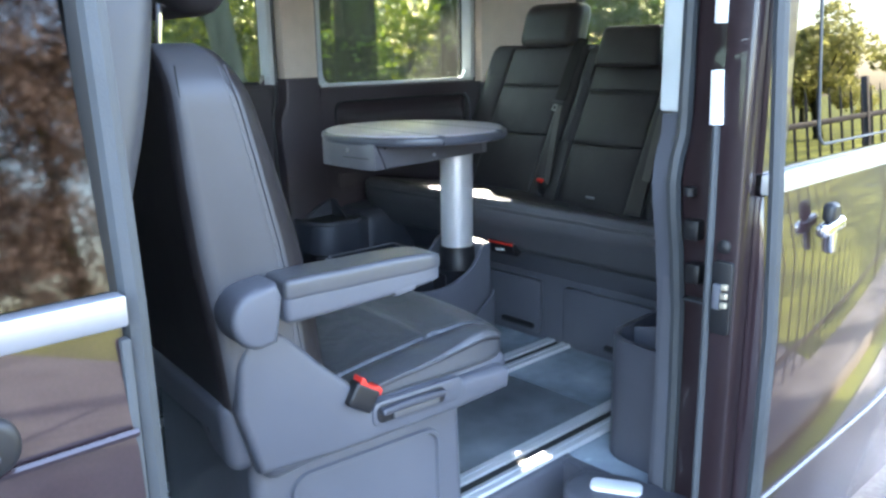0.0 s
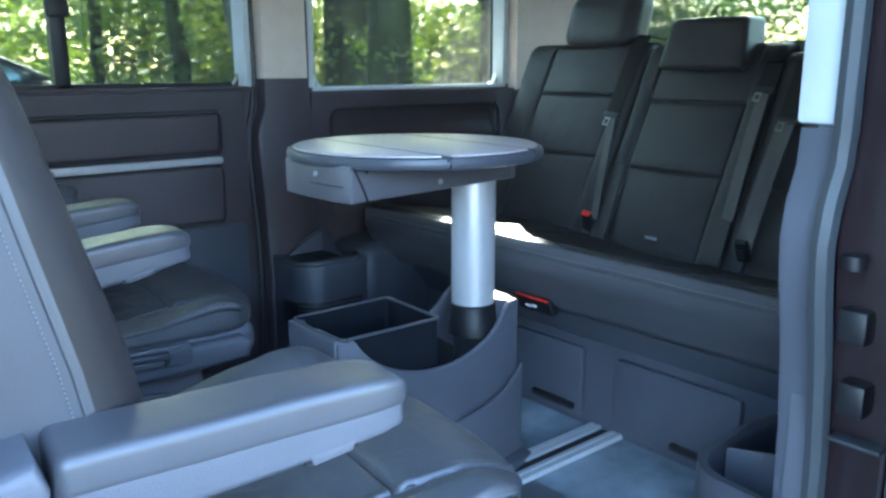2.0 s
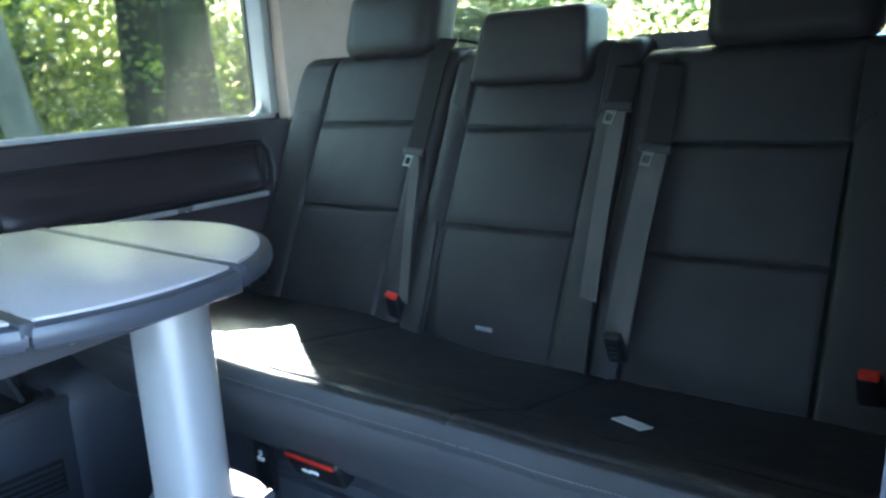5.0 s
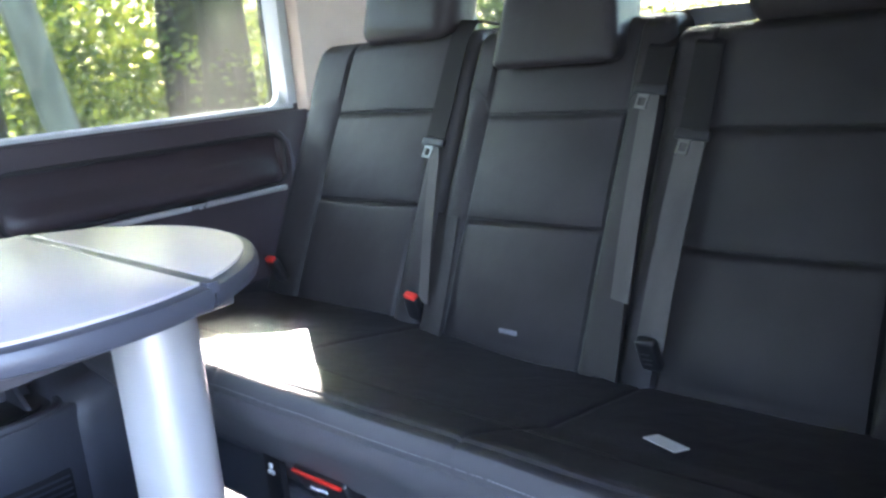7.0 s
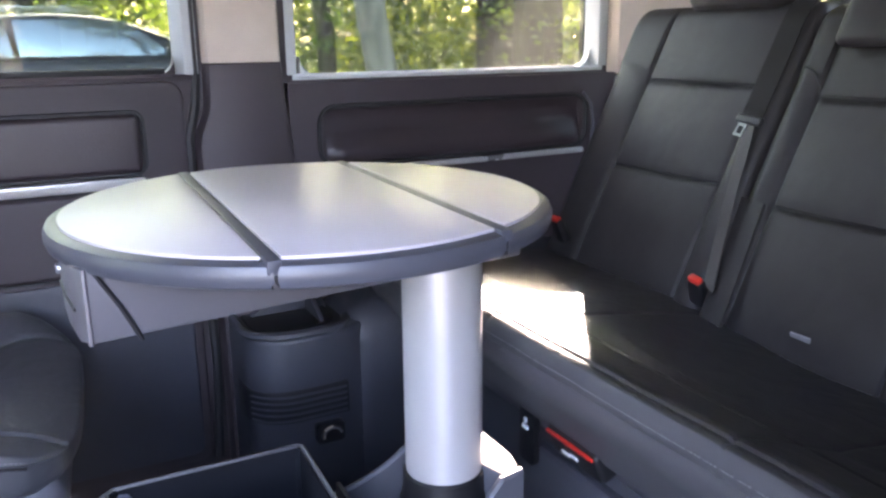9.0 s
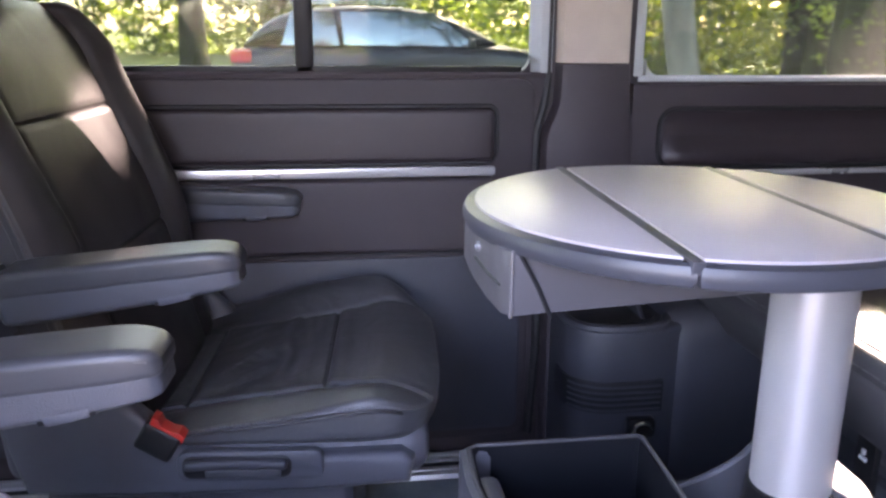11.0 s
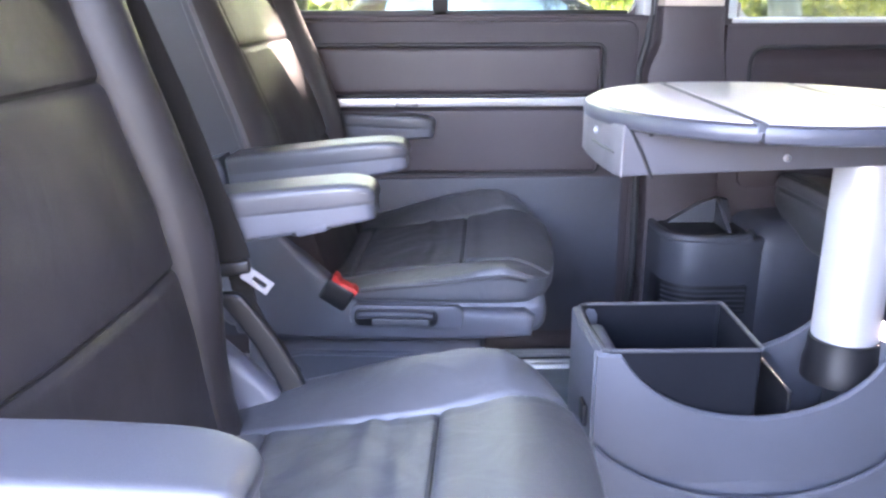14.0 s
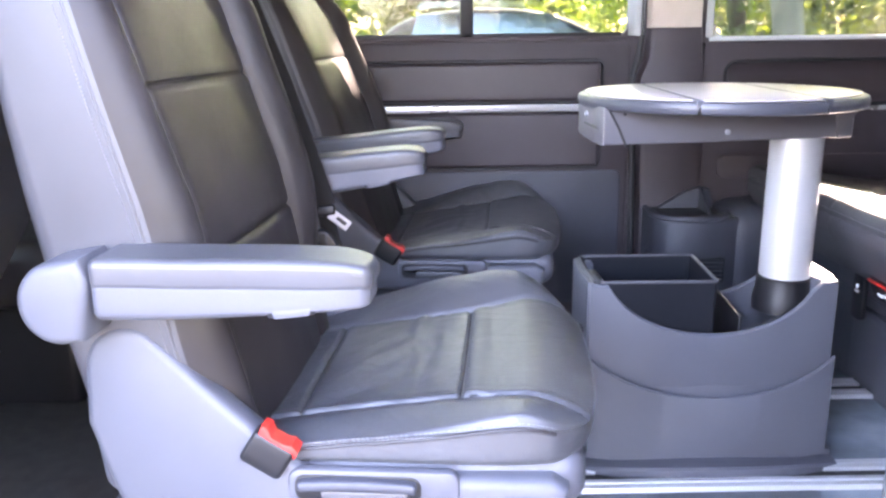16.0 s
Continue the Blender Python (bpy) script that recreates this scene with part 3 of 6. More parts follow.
post_line = [(0.40, 1.345), (0.56, 1.345), (0.80, 1.345), (0.98, 1.338), (1.10, 1.322), (1.18, 1.305), (1.235, 1.298), (1.28, 1.305), (1.32, 1.322), (1.36, 1.325)]


def post_sheet(y0, y1, dx0, dx1, rows):
    bm = bmesh.new()
    a = [[bm.verts.new((x + dx, y, z)) for dx, y in ((dx0, y0), (dx1, y0), (dx1, y1), (dx0, y1))] for z, x in rows]
    for p, q in zip(a, a[1:]):
        for k in range(4):
            bm.faces.new((p[k], p[(k + 1) % 4], q[(k + 1) % 4], q[k]))
    bm.faces.new(a[0][::-1])
    bm.faces.new(a[-1])
    bmesh.ops.bevel(bm, geom=[e for e in bm.edges if abs(e.verts[0].co.z - e.verts[1].co.z) > 0.01], offset=0.006, segments=2, affect="EDGES")
    return bm


part("post_trim", post_sheet(-0.80, -0.755, 0.0, 0.07, post_line), BENCH_BASE, near_pil)
part("rubber_lip", tube([(x - 0.008, -0.812, z) for z, x in post_line] + [(1.317, -0.812, 1.84)], 0.014, 8), RUBBER, near_pil, "grey rubber edge strip")
part("post_head", box(1.322, 1.40, -0.80, -0.752, 1.364, 1.88, 0.006), PALE, near_pil, "pale upper post trim")
part("door_jamb", extrude([(1.335, 0.35), (1.36, 0.35), (1.36, 1.88), (1.325, 1.88), (1.325, 1.36), (1.30, 1.24), (1.335, 1.0)], "y", -0.888, -0.822, 0.004), PAINT_EDGE, near_pil, "dark painted jamb")
part("striker", box(1.29, 1.318, -0.868, -0.835, 1.13, 1.17, 0.006), PLASTIC_DARK, near_pil, "black striker plate")
part("striker", box(1.295, 1.325, -0.872, -0.84, 1.045, 1.085, 0.006), PLASTIC_DARK, near_pil)
part("bump_stop", turn_profile([(0.004, 1.215), (0.012, 1.217), (0.012, 1.232), (0.004, 1.234)], 1.285, -0.85, 14), PLASTIC_DARK, near_pil)
part("weld_seam", box(1.31, 1.334, -0.889, -0.83, 1.005, 1.01, 0.002), RUBBER, near_pil)

# pocket beside the near door post
pocket = tagged(new("trim_3"), "charcoal side bin moulded onto the near wall", "trim", kind="structure")
bin_plan = [(1.385, -0.757)] + arc(1.475, -0.665, 0.085, 180, 90, 7, 0.085) + [(1.62, -0.575), (1.72, -0.60), (1.74, -0.757)]


def open_bin(plan, z0, z1, t, floor_z):
    """A bin with an open top, walls t thick."""
    bm = bmesh.new()
    c = Vector((sum(p[0] for p in plan) / len(plan), sum(p[1] for p in plan) / len(plan)))
    inner = [tuple(Vector(p) + (c - Vector(p)).normalized() * t * 1.3) for p in plan]
    lo = [bm.verts.new((u, v, z0)) for u, v in plan]
    hi = [bm.verts.new((u, v, z1)) for u, v in plan]
    hi2 = [bm.verts.new((u, v, z1)) for u, v in inner]
    lo2 = [bm.verts.new((u, v, floor_z)) for u, v in inner]
    n = len(plan)
    for i in range(n):
        j = (i + 1) % n
        bm.faces.new((lo[i], lo[j], hi[j], hi[i]))
        bm.faces.new((hi[i], hi[j], hi2[j], hi2[i]))
        bm.faces.new((hi2[i], hi2[j], lo2[j], lo2[i]))
    bm.faces.new(lo[::-1])
    bm.faces.new(lo2)
    bmesh.ops.recalc_face_normals(bm, faces=bm.faces)
    return bm


part("bin_body", open_bin(bin_plan, 0.56, 0.85, 0.012, 0.72), PLASTIC_WALL, pocket)
part("bin_divider", extrude([(-0.755, 0.72), (-0.60, 0.72), (-0.60, 0.845), (-0.755, 0.88)], "x", 1.50, 1.508, 0.002), PLASTIC, pocket)
part("bin_back", extrude(rounded(1.385, 1.75, 0.72, 0.93, 0.03), "y", -0.772, -0.755, 0.005), PLASTIC, pocket)

# step well of the near door
step = tagged(new("step_1"), "charcoal entrance step with a pale step light", "step", kind="structure")
part("tread", box(0.26, 1.37, -0.86, -0.545, 0.36, 0.40, 0.008), PLASTIC_DARK, step)
part("riser", box(0.30, 1.33, -0.56, -0.546, 0.40, 0.553, 0.004), PLASTIC, step)
part("nosing", extrude(arc(-0.548, 0.552, 0.012, 0, 180, 6), "x", 0.30, 1.33, 0), PLASTIC, step)
part("rear_moulding", extrude([(1.165, -0.86), (1.165, -0.72)] + arc(1.235, -0.70, 0.07, 180, 105, 7) + arc(1.268, -0.655, 0.022, 95, 25, 4) + [(1.325, -0.72), (1.345, -0.86)], "z", 0.40, 0.578, 0.012, 3), PLASTIC, step, "moulded end of the step")
part("corner_fill", box(1.30, 1.50, -0.86, -0.545, 0.40, 0.559, 0.004), PLASTIC, step)
part("step_light", moved(extrude(rounded(-0.054, 0.054, -0.024, 0.024, 0.016), "z", 0.0, 0.014, 0.004), pose(1.26, -0.732, 0.572, 0, 0, -60)), WHITE, step, "white step light lens")
part("outer_sill", box(0.2, 1.37, -0.92, -0.855, 0.32, 0.44, 0.012), PAINT, step)

# seat rails in the floor
RAIL0 = 0.30
for y in (-0.497, -0.07, 0.31, 0.765):
    rail = tagged(new("floor_rail"), "brushed aluminium seat rail with a dark slot in the floor", "rail", "floor rails")
    rail.location = (0, y, FLOOR)
    part("slot", box(RAIL0, 1.93, -0.018, 0.018, 0.001, 0.004, 0), RUBBER_DARK, rail, "dark slot")
    for s in (-1, 1):
        part("flange", extrude([(s * 0.014, 0.002), (s * 0.014, 0.011), (s * 0.018, 0.012), (s * 0.027, 0.012), (s * 0.028, 0.009), (s * 0.032, 0.009), (s * 0.033, 0.011), (s * 0.046, 0.011), (s * 0.05, 0.002)],
                               "x", RAIL0, 1.925, 0), ALU, rail)

# front of the cabin
structure("wall_front", wall_with_holes((-0.84, 0.86, FLOOR, ROOF), [(-0.7, 0.72, 1.35, 1.84)], "x", -1.08, -1.04), PLASTIC_DARK, "dark front of the cabin below the windscreen", "wall")
ws = tagged(new("window_5"), "windscreen at the front of the cabin", "window", kind="structure")
pane = part("pane", box(-1.07, -1.066, -0.7, 0.72, 1.35, 1.84, 0), GLASS, ws)
pane.visible_shadow = False

# near front door, closed
fd = tagged(new("door_2"), "closed front door in glossy dark aubergine paint", "door", kind="structure")
part("skin", extrude([(-0.935, 0.36), (-0.95, 0.7), (-0.95, 1.10), (-0.938, 1.257), (-0.80, 1.257), (-0.80, 0.36)], "x", -1.04, 0.203, 0.006), PAINT, fd)
part("window_frame", moved(wall_with_holes((-1.04, 0.196, 0.0, 0.614), [(-0.95, 0.13, 0.009, 0.564)], "y", 0.003, 0.06), pose(0, -0.928, 1.286, -9, 0, 0)), PLASTIC_DARK, fd, "black window frame")
part("pane", moved(box(-1.0, 0.196, -0.002, 0.002, 0, 0.61, 0), pose(0, -0.931, 1.287, -9, 0, 0)), GLASS_FRONT, fd, "dark glass leaning inwards")
part("waist_strip", box(-1.04, 0.203, -0.952, -0.93, 1.258, 1.286, 0.003), ANODISED, fd, "satin chrome waist strip")
part("crease", tube([(-1.0, -0.951, 1.16), (0.2, -0.951, 1.16)], 0.004, 6), PAINT, fd)
part("rubbing_strip", box(-1.04, 0.2, -0.962, -0.945, 0.66, 0.70, 0.006), PAINT, fd)
dh = part("handle", extrude(rounded(-0.06, 0.105, 1.165, 1.215, 0.024, 6), "y", -0.968, -0.948, 0.008, 3), PLASTIC_DARK, fd, "dark recessed door handle")
part("handle_grip", extrude(rounded(-0.05, 0.085, 1.18, 1.20, 0.0095, 5), "y", -0.985, -0.966, 0.006, 3), CHROME, dh, "bright grip")
bp_ = tagged(new("pillar_5"), "grey sealed front post of the door opening", "pillar", kind="structure")
part("post", box(0.206, 0.245, -0.87, -0.80, 0.36, 1.9, 0.008), RUBBER_DARK, bp_)
part("seal", tube([(0.222, -0.928, 0.36), (0.218, -0.93, 0.8), (0.216, -0.93, 1.27), (0.214, -0.918, 1.5), (0.212, -0.905, 1.9)], 0.012, 8), RUBBER, bp_, "grey rubber seal")
part("door_edge", box(0.196, 0.206, -0.945, -0.90, 0.36, 1.245, 0.003), RUBBER, bp_)

# sliding door, open, standing behind the opening
sd = tagged(new("door_3"), "opened sliding door in glossy dark aubergine paint", "door", kind="structure")
part("skin", extrude([(-0.985, 0.40), (-1.02, 0.62), (-1.028, 0.85), (-1.022, 1.10), (-1.01, 1.24), (-0.955, 1.24), (-0.955, 0.40)], "x", 1.245, 2.32, 0.01), PAINT, sd)
part("upper_skin", wall_with_holes((1.245, 2.32, 1.276, 1.86), [(1.325, 2.25, 1.29, 1.80)], "y", -1.004, -0.955), PAINT, sd)
part("pane", moved(box(1.318, 2.257, -0.0015, 0.0015, 0, 0.522, 0), pose(0, -1.0055, 1.284, -4, 0, 0)), GLASS_DARK, sd, "dark glass")
part("pane_lip", moved(frame_groove(1.45, 2.2, 0.022, 0.5, -0.002, 0.03, 0.0025), pose(0, -1.0055, 1.284, -4, 0, 0)), RUBBER, sd, "thin grey sash line")
part("waist_strip", box(1.247, 2.32, -1.022, -1.0, 1.2405, 1.275, 0.004), SATIN_STRIP, sd, "satin chrome waist strip")
part("edge_panel", box(1.20, 1.246, -0.995, -0.945, 0.40, 1.87, 0.006), PAINT_EDGE, sd, "dark painted door edge")
part("inner_lining", box(1.23, 2.31, -0.953, -0.935, 0.45, 1.26, 0.006), PLASTIC, sd)
part("outer_seal", tube([(1.243, -1.012, 0.40), (1.243, -1.036, 0.70), (1.243, -1.04, 1.0), (1.243, -1.03, 1.25), (1.243, -1.016, 1.5), (1.243, -1.0, 1.87)], 0.013, 8), RUBBER, sd, "grey rubber door seal")
part("inner_seal", tube([(1.202, -0.945, 0.40), (1.198, -0.945, 1.0), (1.20, -0.94, 1.355)], 0.007, 8), RUBBER, sd, "grey inner seal")
part("seal_head", tube([(1.20, -0.94, 1.357), (1.205, -0.935, 1.445)], 0.012, 8), WHITE, sd, "pale upper seal")
part("seal_head", tube([(1.205, -0.935, 1.52), (1.21, -0.93, 1.85)], 0.012, 8), WHITE, sd, "pale upper seal")
latch = part("latch_plate", extrude(rounded(-0.99, -0.953, 1.0, 1.13, 0.008), "x", 1.194, 1.202, 0.002), PLASTIC_DARK, sd, "black latch plate")
part("latch_slot", box(1.188, 1.196, -0.972, -0.958, 1.045, 1.09, 0.002), PLASTIC, latch)
for i in range(3):
    part("contact", box(1.185, 1.195, -0.985, -0.974, 1.05 + i * 0.016, 1.06 + i * 0.016, 0.002), STRAW, latch, "brass contact")
part("screw_head", turn_profile([(0.012, 0), (0.012, 0.004), (0.006, 0.007)], 0, 0, 12), PLASTIC_DARK, latch).matrix_local = pose(1.199, -0.97, 1.155, 0, -90, 0)
h = part("handle", soft(0.085, 0.024, 0.024, 0.009, lambda p: Vector((1.44 + p.x, -1.046 + p.y, 1.163 + p.z + 0.10 * p.x)), (8, 2, 3)), CHROME, sd, "chrome handle surround")
part("knob", soft(0.036, 0.024, 0.036, 0.010, lambda p: Vector((1.436 + p.x * (1 - 9 * max(0, p.z)), -1.046 + p.y, 1.19 + p.z)), (4, 3, 5)), PLASTIC_DARK, h, "black knob")
part("grip", soft(0.022, 0.02, 0.045, 0.007, lambda p: Vector((1.44 + p.x * (1 + 12 * p.z), -1.046 + p.y, 1.136 + p.z)), (4, 3, 5)), CHROME, h, "chrome grip")
part("swage_line", tube([(1.26, -1.024, 0.66), (1.8, -1.026, 0.68), (2.3, -1.022, 0.72)], 0.006, 6), PAINT, sd)


# ---- armchairs ----
def stitches(pts, out, gap=0.0055, length=0.0036, r=0.0006):
    """Short threads along a line of points, lifted by out."""
    bm = bmesh.new()
    pts = [Vector(p) for p in pts]
    run = 0.0
    for a, b in zip(pts, pts[1:]):
        d = b - a
        L = d.length
        if L < 1e-6:
            continue
        d /= L
        side = d.cross(Vector(out)).normalized() * r
        up = Vector(out).normalized() * r * 1.2
        while run < L:
            q, q2 = a + d * run, a + d * min(L, run + length)
            vs = [bm.verts.new(v + e) for v in (q, q2) for e in (-side, side, up)]
            for f in ((0, 1, 4, 3), (1, 2, 5, 4), (2, 0, 3, 5)):
                bm.faces.new([vs[m] for m in f])
            run += gap
        run -= L
    return bm


def armchair():
    """A rear-facing single seat; its front points along +x, its foot at the origin."""
    c = thing("captain_chair", pose(0, 0, 0), "dark leather van armchair with folding armrests", "seat", "single seats")
    # pedestal with embossed sides
    part("pedestal", soft(0.43, 0.43, 0.285, 0.02, lambda p: Vector((-0.015 + p.x * (1 + 0.07 * (0.14 - p.z)), p.y * (1 + 0.1 * (0.14 - p.z)), 0.152 + p.z)), (6, 6, 4)), PLASTIC, c)
    for s in (-1, 1):
        part("side_emboss", tube([(u, s * 0.218, v) for u, v in (lambda q: q + q[:1])(rounded(-0.16, 0.14, 0.06, 0.24, 0.03, 5))], 0.006, 6, closed_ends=False), PLASTIC, c)
    # seat pan
    part("seat_pan", soft(0.53, 0.5, 0.075, 0.03, lambda p: Vector((0.045 + p.x, p.y * (1 - 0.06 * max(0, p.x / 0.26)), 0.325 + p.z - 0.03 * max(0, -p.x / 0.26))), (8, 8, 3)), PLASTIC, c)
    side = [(-0.232, 0.29), (-0.262, 0.40), (-0.256, 0.475)] + arc(-0.205, 0.475, 0.048, 165, 60, 6, 0.043) + [(-0.155, 0.485), (-0.118, 0.445), (-0.075, 0.405), (-0.032, 0.365), (-0.01, 0.347), (0.03, 0.342), (0.27, 0.342), (0.288, 0.33), (0.282, 0.295), (0.15, 0.285), (-0.1, 0.282)]
    for s in (-1, 1):
        sh = part("side_shell", extrude([(u, v) for u, v in side], "y", s * 0.262, s * 0.222, 0.012, 3), PLASTIC, c, "charcoal plastic side shell")
    lev = part("lever_recess", extrude(rounded(-0.03, 0.165, 0.308, 0.352, 0.014, 4), "y", -0.266, -0.25, 0.004), PLASTIC, c)
    part("recess_shadow", extrude(rounded(-0.022, 0.122, 0.314, 0.346, 0.012, 4), "y", -0.2675, -0.262, 0.001), PLASTIC_DARK, lev)
    part("lever", soft(0.135, 0.016, 0.013, 0.005, lambda p: Vector((0.05 + p.x, -0.272 + p.y, 0.339 + p.z - 0.02 * (p.x / 0.07) ** 2 * 0.15)), (8, 2, 2)), PLASTIC_WALL, lev, "dark adjusting lever")
    part("lever_plate", soft(0.10, 0.008, 0.013, 0.003, lambda p: Vector((0.058 + p.x, -0.268 + p.y, 0.3225 + p.z)), (6, 1, 1)), LEATHER_PAD, lev, "grey plate below the lever")
    # cushion: a sunk, creased panel between raised side bolsters, rolling down at the front
    def panel_edge(x):
        return 0.157 + 0.045 * max(0.0, (x - 0.13) / 0.17) ** 1.5

    def ease(t):
        t = max(0.0, min(1.0, t))
        return t * t * (3 - 2 * t)

    def seat_top(x, y):
        """Height of the leather at a place on the cushion."""
        rows = [(-0.16, 0.348), (-0.04, 0.367), (0.16, 0.396), (0.24, 0.412), (0.36, 0.418)]
        z = rows[0][1]
        for a, b in zip(rows, rows[1:]):
            if a[0] <= x <= b[0]:
                z = a[1] + (b[1] - a[1]) * (x - a[0]) / (b[0] - a[0])
        z -= 0.075 * (1 - math.sqrt(max(0.0, 1 - (max(0.0, x - 0.225) / 0.118) ** 2)))
        d = abs(y) - panel_edge(x)
        if d > 0 and y > 0:
            z += 0.037 * ease((x + 0.13) / 0.27) * (1 - 0.6 * ease((x - 0.18) / 0.16)) * math.sin(min(1.0, d / 0.085) * math.pi / 2)
        elif d > 0:
            z += 0.010 * ease((x + 0.20) / 0.26) * (1 - ease((x - 0.19) / 0.12)) * ease(d / 0.036) * (1 - 0.5 * ease((d - 0.04) / 0.06))
        if d > 0:
            z += 0.0016 * noise.noise(Vector((x * 22, y * 14, 4.0)))
        else:
            z += 0.004 * (1 - (y / 0.16) ** 2) + 0.003 * ease(1 + d / 0.02)
            w = noise.noise(Vector((x * 7, y * 5, 9)))
            slack = max(0.0, min(1.0, (0.15 - x) / 0.05)) * max(0.0, min(1.0, (x + 0.035) / 0.03))
            z += slack * (0.0042 * noise.noise(Vector((x * 30 + 30 * y * x + 3 * w, y * 8 + w, 1.7))) + 0.0024 * noise.noise(Vector((x * 13, y * 28 + 2 * w, 5.1))))
            z += 0.003 * math.exp(-((x - 0.175) / 0.012) ** 2)
            z -= dent(x - 0.159, 0.006, 0.003) + dent(x + 0.042, 0.006, 0.004)
        return z - dent(d, 0.0055, 0.0035)

    def cushion(p):
        x, y, z = p.x, p.y, p.z
        top = max(0.0, min(1.0, (z + 0.02) / 0.06))
        lx = x * 0.985 + 0.094
        low = 0.345 + (z + 0.055) * 0.55
        z2 = low + top * (seat_top(lx, y) + 0.0015 * noise.noise(Vector((x * 11, y * 11, 0.3))) - low)
        x2 = lx + (0.012 - 0.034 * (y / 0.25) ** 4) * (max(0.0, x) / 0.23) ** 1.5
        y2 = y * (1 - 0.10 * max(0, x / 0.23) ** 5)
        if z < 0.03 and abs(y) > 0.2:
            y2 += math.copysign(dent(z - 0.018, -0.003, 0.004), y)
        return Vector((x2, y2, z2))

    def on_seat(lx, y, lift=0.0):
        return cushion(Vector(((lx - 0.094) / 0.985, y, 0.055))) + Vector((0, 0, lift))
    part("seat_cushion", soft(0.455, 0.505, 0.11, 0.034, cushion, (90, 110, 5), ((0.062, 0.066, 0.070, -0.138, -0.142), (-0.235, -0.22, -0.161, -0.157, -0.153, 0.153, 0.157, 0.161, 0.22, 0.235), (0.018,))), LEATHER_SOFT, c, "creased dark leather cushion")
    for s in (-1, 1):
        edge = [-0.085 + 0.36 * i / 60 for i in range(61)]
        part("cushion_seam", tube([on_seat(q, s * panel_edge(q), 0.0002) for q in edge], 0.0016, 5), PLASTIC_DARK, c, "dark sewn seam")
        part("stitching", stitches([on_seat(q, s * (panel_edge(q) + 0.006), 0.0006) for q in edge], (0, 0, 1)), LEATHER_PAD, c)
        line = [cushion(Vector((-0.14 + 0.34 * i / 24, s * 0.2525, 0.022))) for i in range(25)]
        line2 = [cushion(Vector((-0.14 + 0.34 * i / 24, s * 0.2525, 0.010))) for i in range(25)]
        part("piping", tube([q + Vector((0, s * 0.0005, -0.007)) for q in line], 0.0022, 5), LEATHER, c)
        part("stitching", merge(stitches([q + Vector((0, s * 0.0012, 0.0004)) for q in line], (0, s, 0)), stitches([q + Vector((0, s * 0.0012, 0)) for q in line2], (0, s, 0))), STITCH, c, "pale double stitching")
    for q in (0.159, -0.042):
        part("cushion_seam", tube([on_seat(q, -panel_edge(q) + 2 * panel_edge(q) * k / 30, 0.0002) for k in range(31)], 0.0016, 5), PLASTIC_DARK, c, "dark cross seam")
    line = [cushion(Vector((0.2275, -0.2 + 0.4 * i / 24, 0.022))) for i in range(25)]
    part("stitching", stitches([q + Vector((0.0012, 0, 0)) for q in line], (1, 0, 0)), STITCH, c)
    # backrest
    def lean(z):
        """Rear and front x of the backrest at a height."""
        rows = [(0.33, -0.245, -0.075), (0.41, -0.272, -0.092), (0.56, -0.292, -0.116), (0.65, -0.306, -0.133), (0.75, -0.315, -0.162), (0.86, -0.320, -0.194), (0.95, -0.322, -0.232)]
        for a, b in zip(rows, rows[1:]):
            if z <= b[0]:
                t = max(0, (z - a[0]) / (b[0] - a[0]))
                return a[1] + (b[1] - a[1]) * t, a[2] + (b[2] - a[2]) * t
        return rows[-1][1:]

    def side_width(zz, y):
        """How far each side of the backrest stands out."""
        if y > 0:
            return 0.95 + 0.12 * max(0.0, min(1.0, (0.78 - zz) / 0.3))
        return 1.05 + 0.08 * ease((zz - 0.50) / 0.36)

    def side_line(zz, y):
        """Half width of the sewn panel of the backrest."""
        return (0.226 if y < 0 else 0.152) + 0.012 * (zz - 0.6)

    def back(p):
        x, y, z = p.x, p.y, p.z
        zz = 0.648 + z * 1.03
        r0, r1 = lean(zz)
        w = 1 - 0.06 * max(0, (zz - 0.55) / 0.38) - 0.10 * max(0, (0.5 - zz) / 0.2)
        if zz > 0.86:
            w -= 0.12 * ((zz - 0.86) / 0.075) ** 2
        f = (x + 0.08) / 0.16
        front = max(0.0, (f - 0.6) / 0.4)
        d = abs(y) - side_line(zz, y)
        bulge = 0.0
        if d > 0:
            bulge += (0.014 if y < 0 else 0.006 + 0.034 * ease((zz - 0.40) / 0.24)) * math.sin(min(1, d / (0.036 if y < 0 else 0.097)) * math.pi) ** 0.8 * front
        else:
            bulge += 0.01 * front * (1 - (y / 0.21) ** 2)
            bulge -= front * (dent(zz - 0.775, 0.006, 0.004) + dent(zz - 0.58, 0.006, 0.004))
        bulge -= front * dent(d, 0.007, 0.005)
        bulge += front * 0.002 * noise.noise(Vector((y * 12, zz * 12, 3)))
        turn_in = 1 - (0.14 if y < 0 else 0.20) * max(0.0, (f - 0.72) / 0.28) ** 1.3
        return Vector((r0 + (r1 - r0) * f + bulge, y * w * turn_in * side_width(zz, y), zz - 0.018 * ease((zz - 0.87) / 0.09)))
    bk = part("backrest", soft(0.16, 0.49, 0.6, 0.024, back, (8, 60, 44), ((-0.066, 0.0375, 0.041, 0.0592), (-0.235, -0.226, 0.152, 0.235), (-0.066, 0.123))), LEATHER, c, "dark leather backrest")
    # sides and top take the lighter tone, as daylight from outdoors falls there
    bk.data.materials.append(LEATHER_LIT)
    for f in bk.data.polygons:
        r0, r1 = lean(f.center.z)
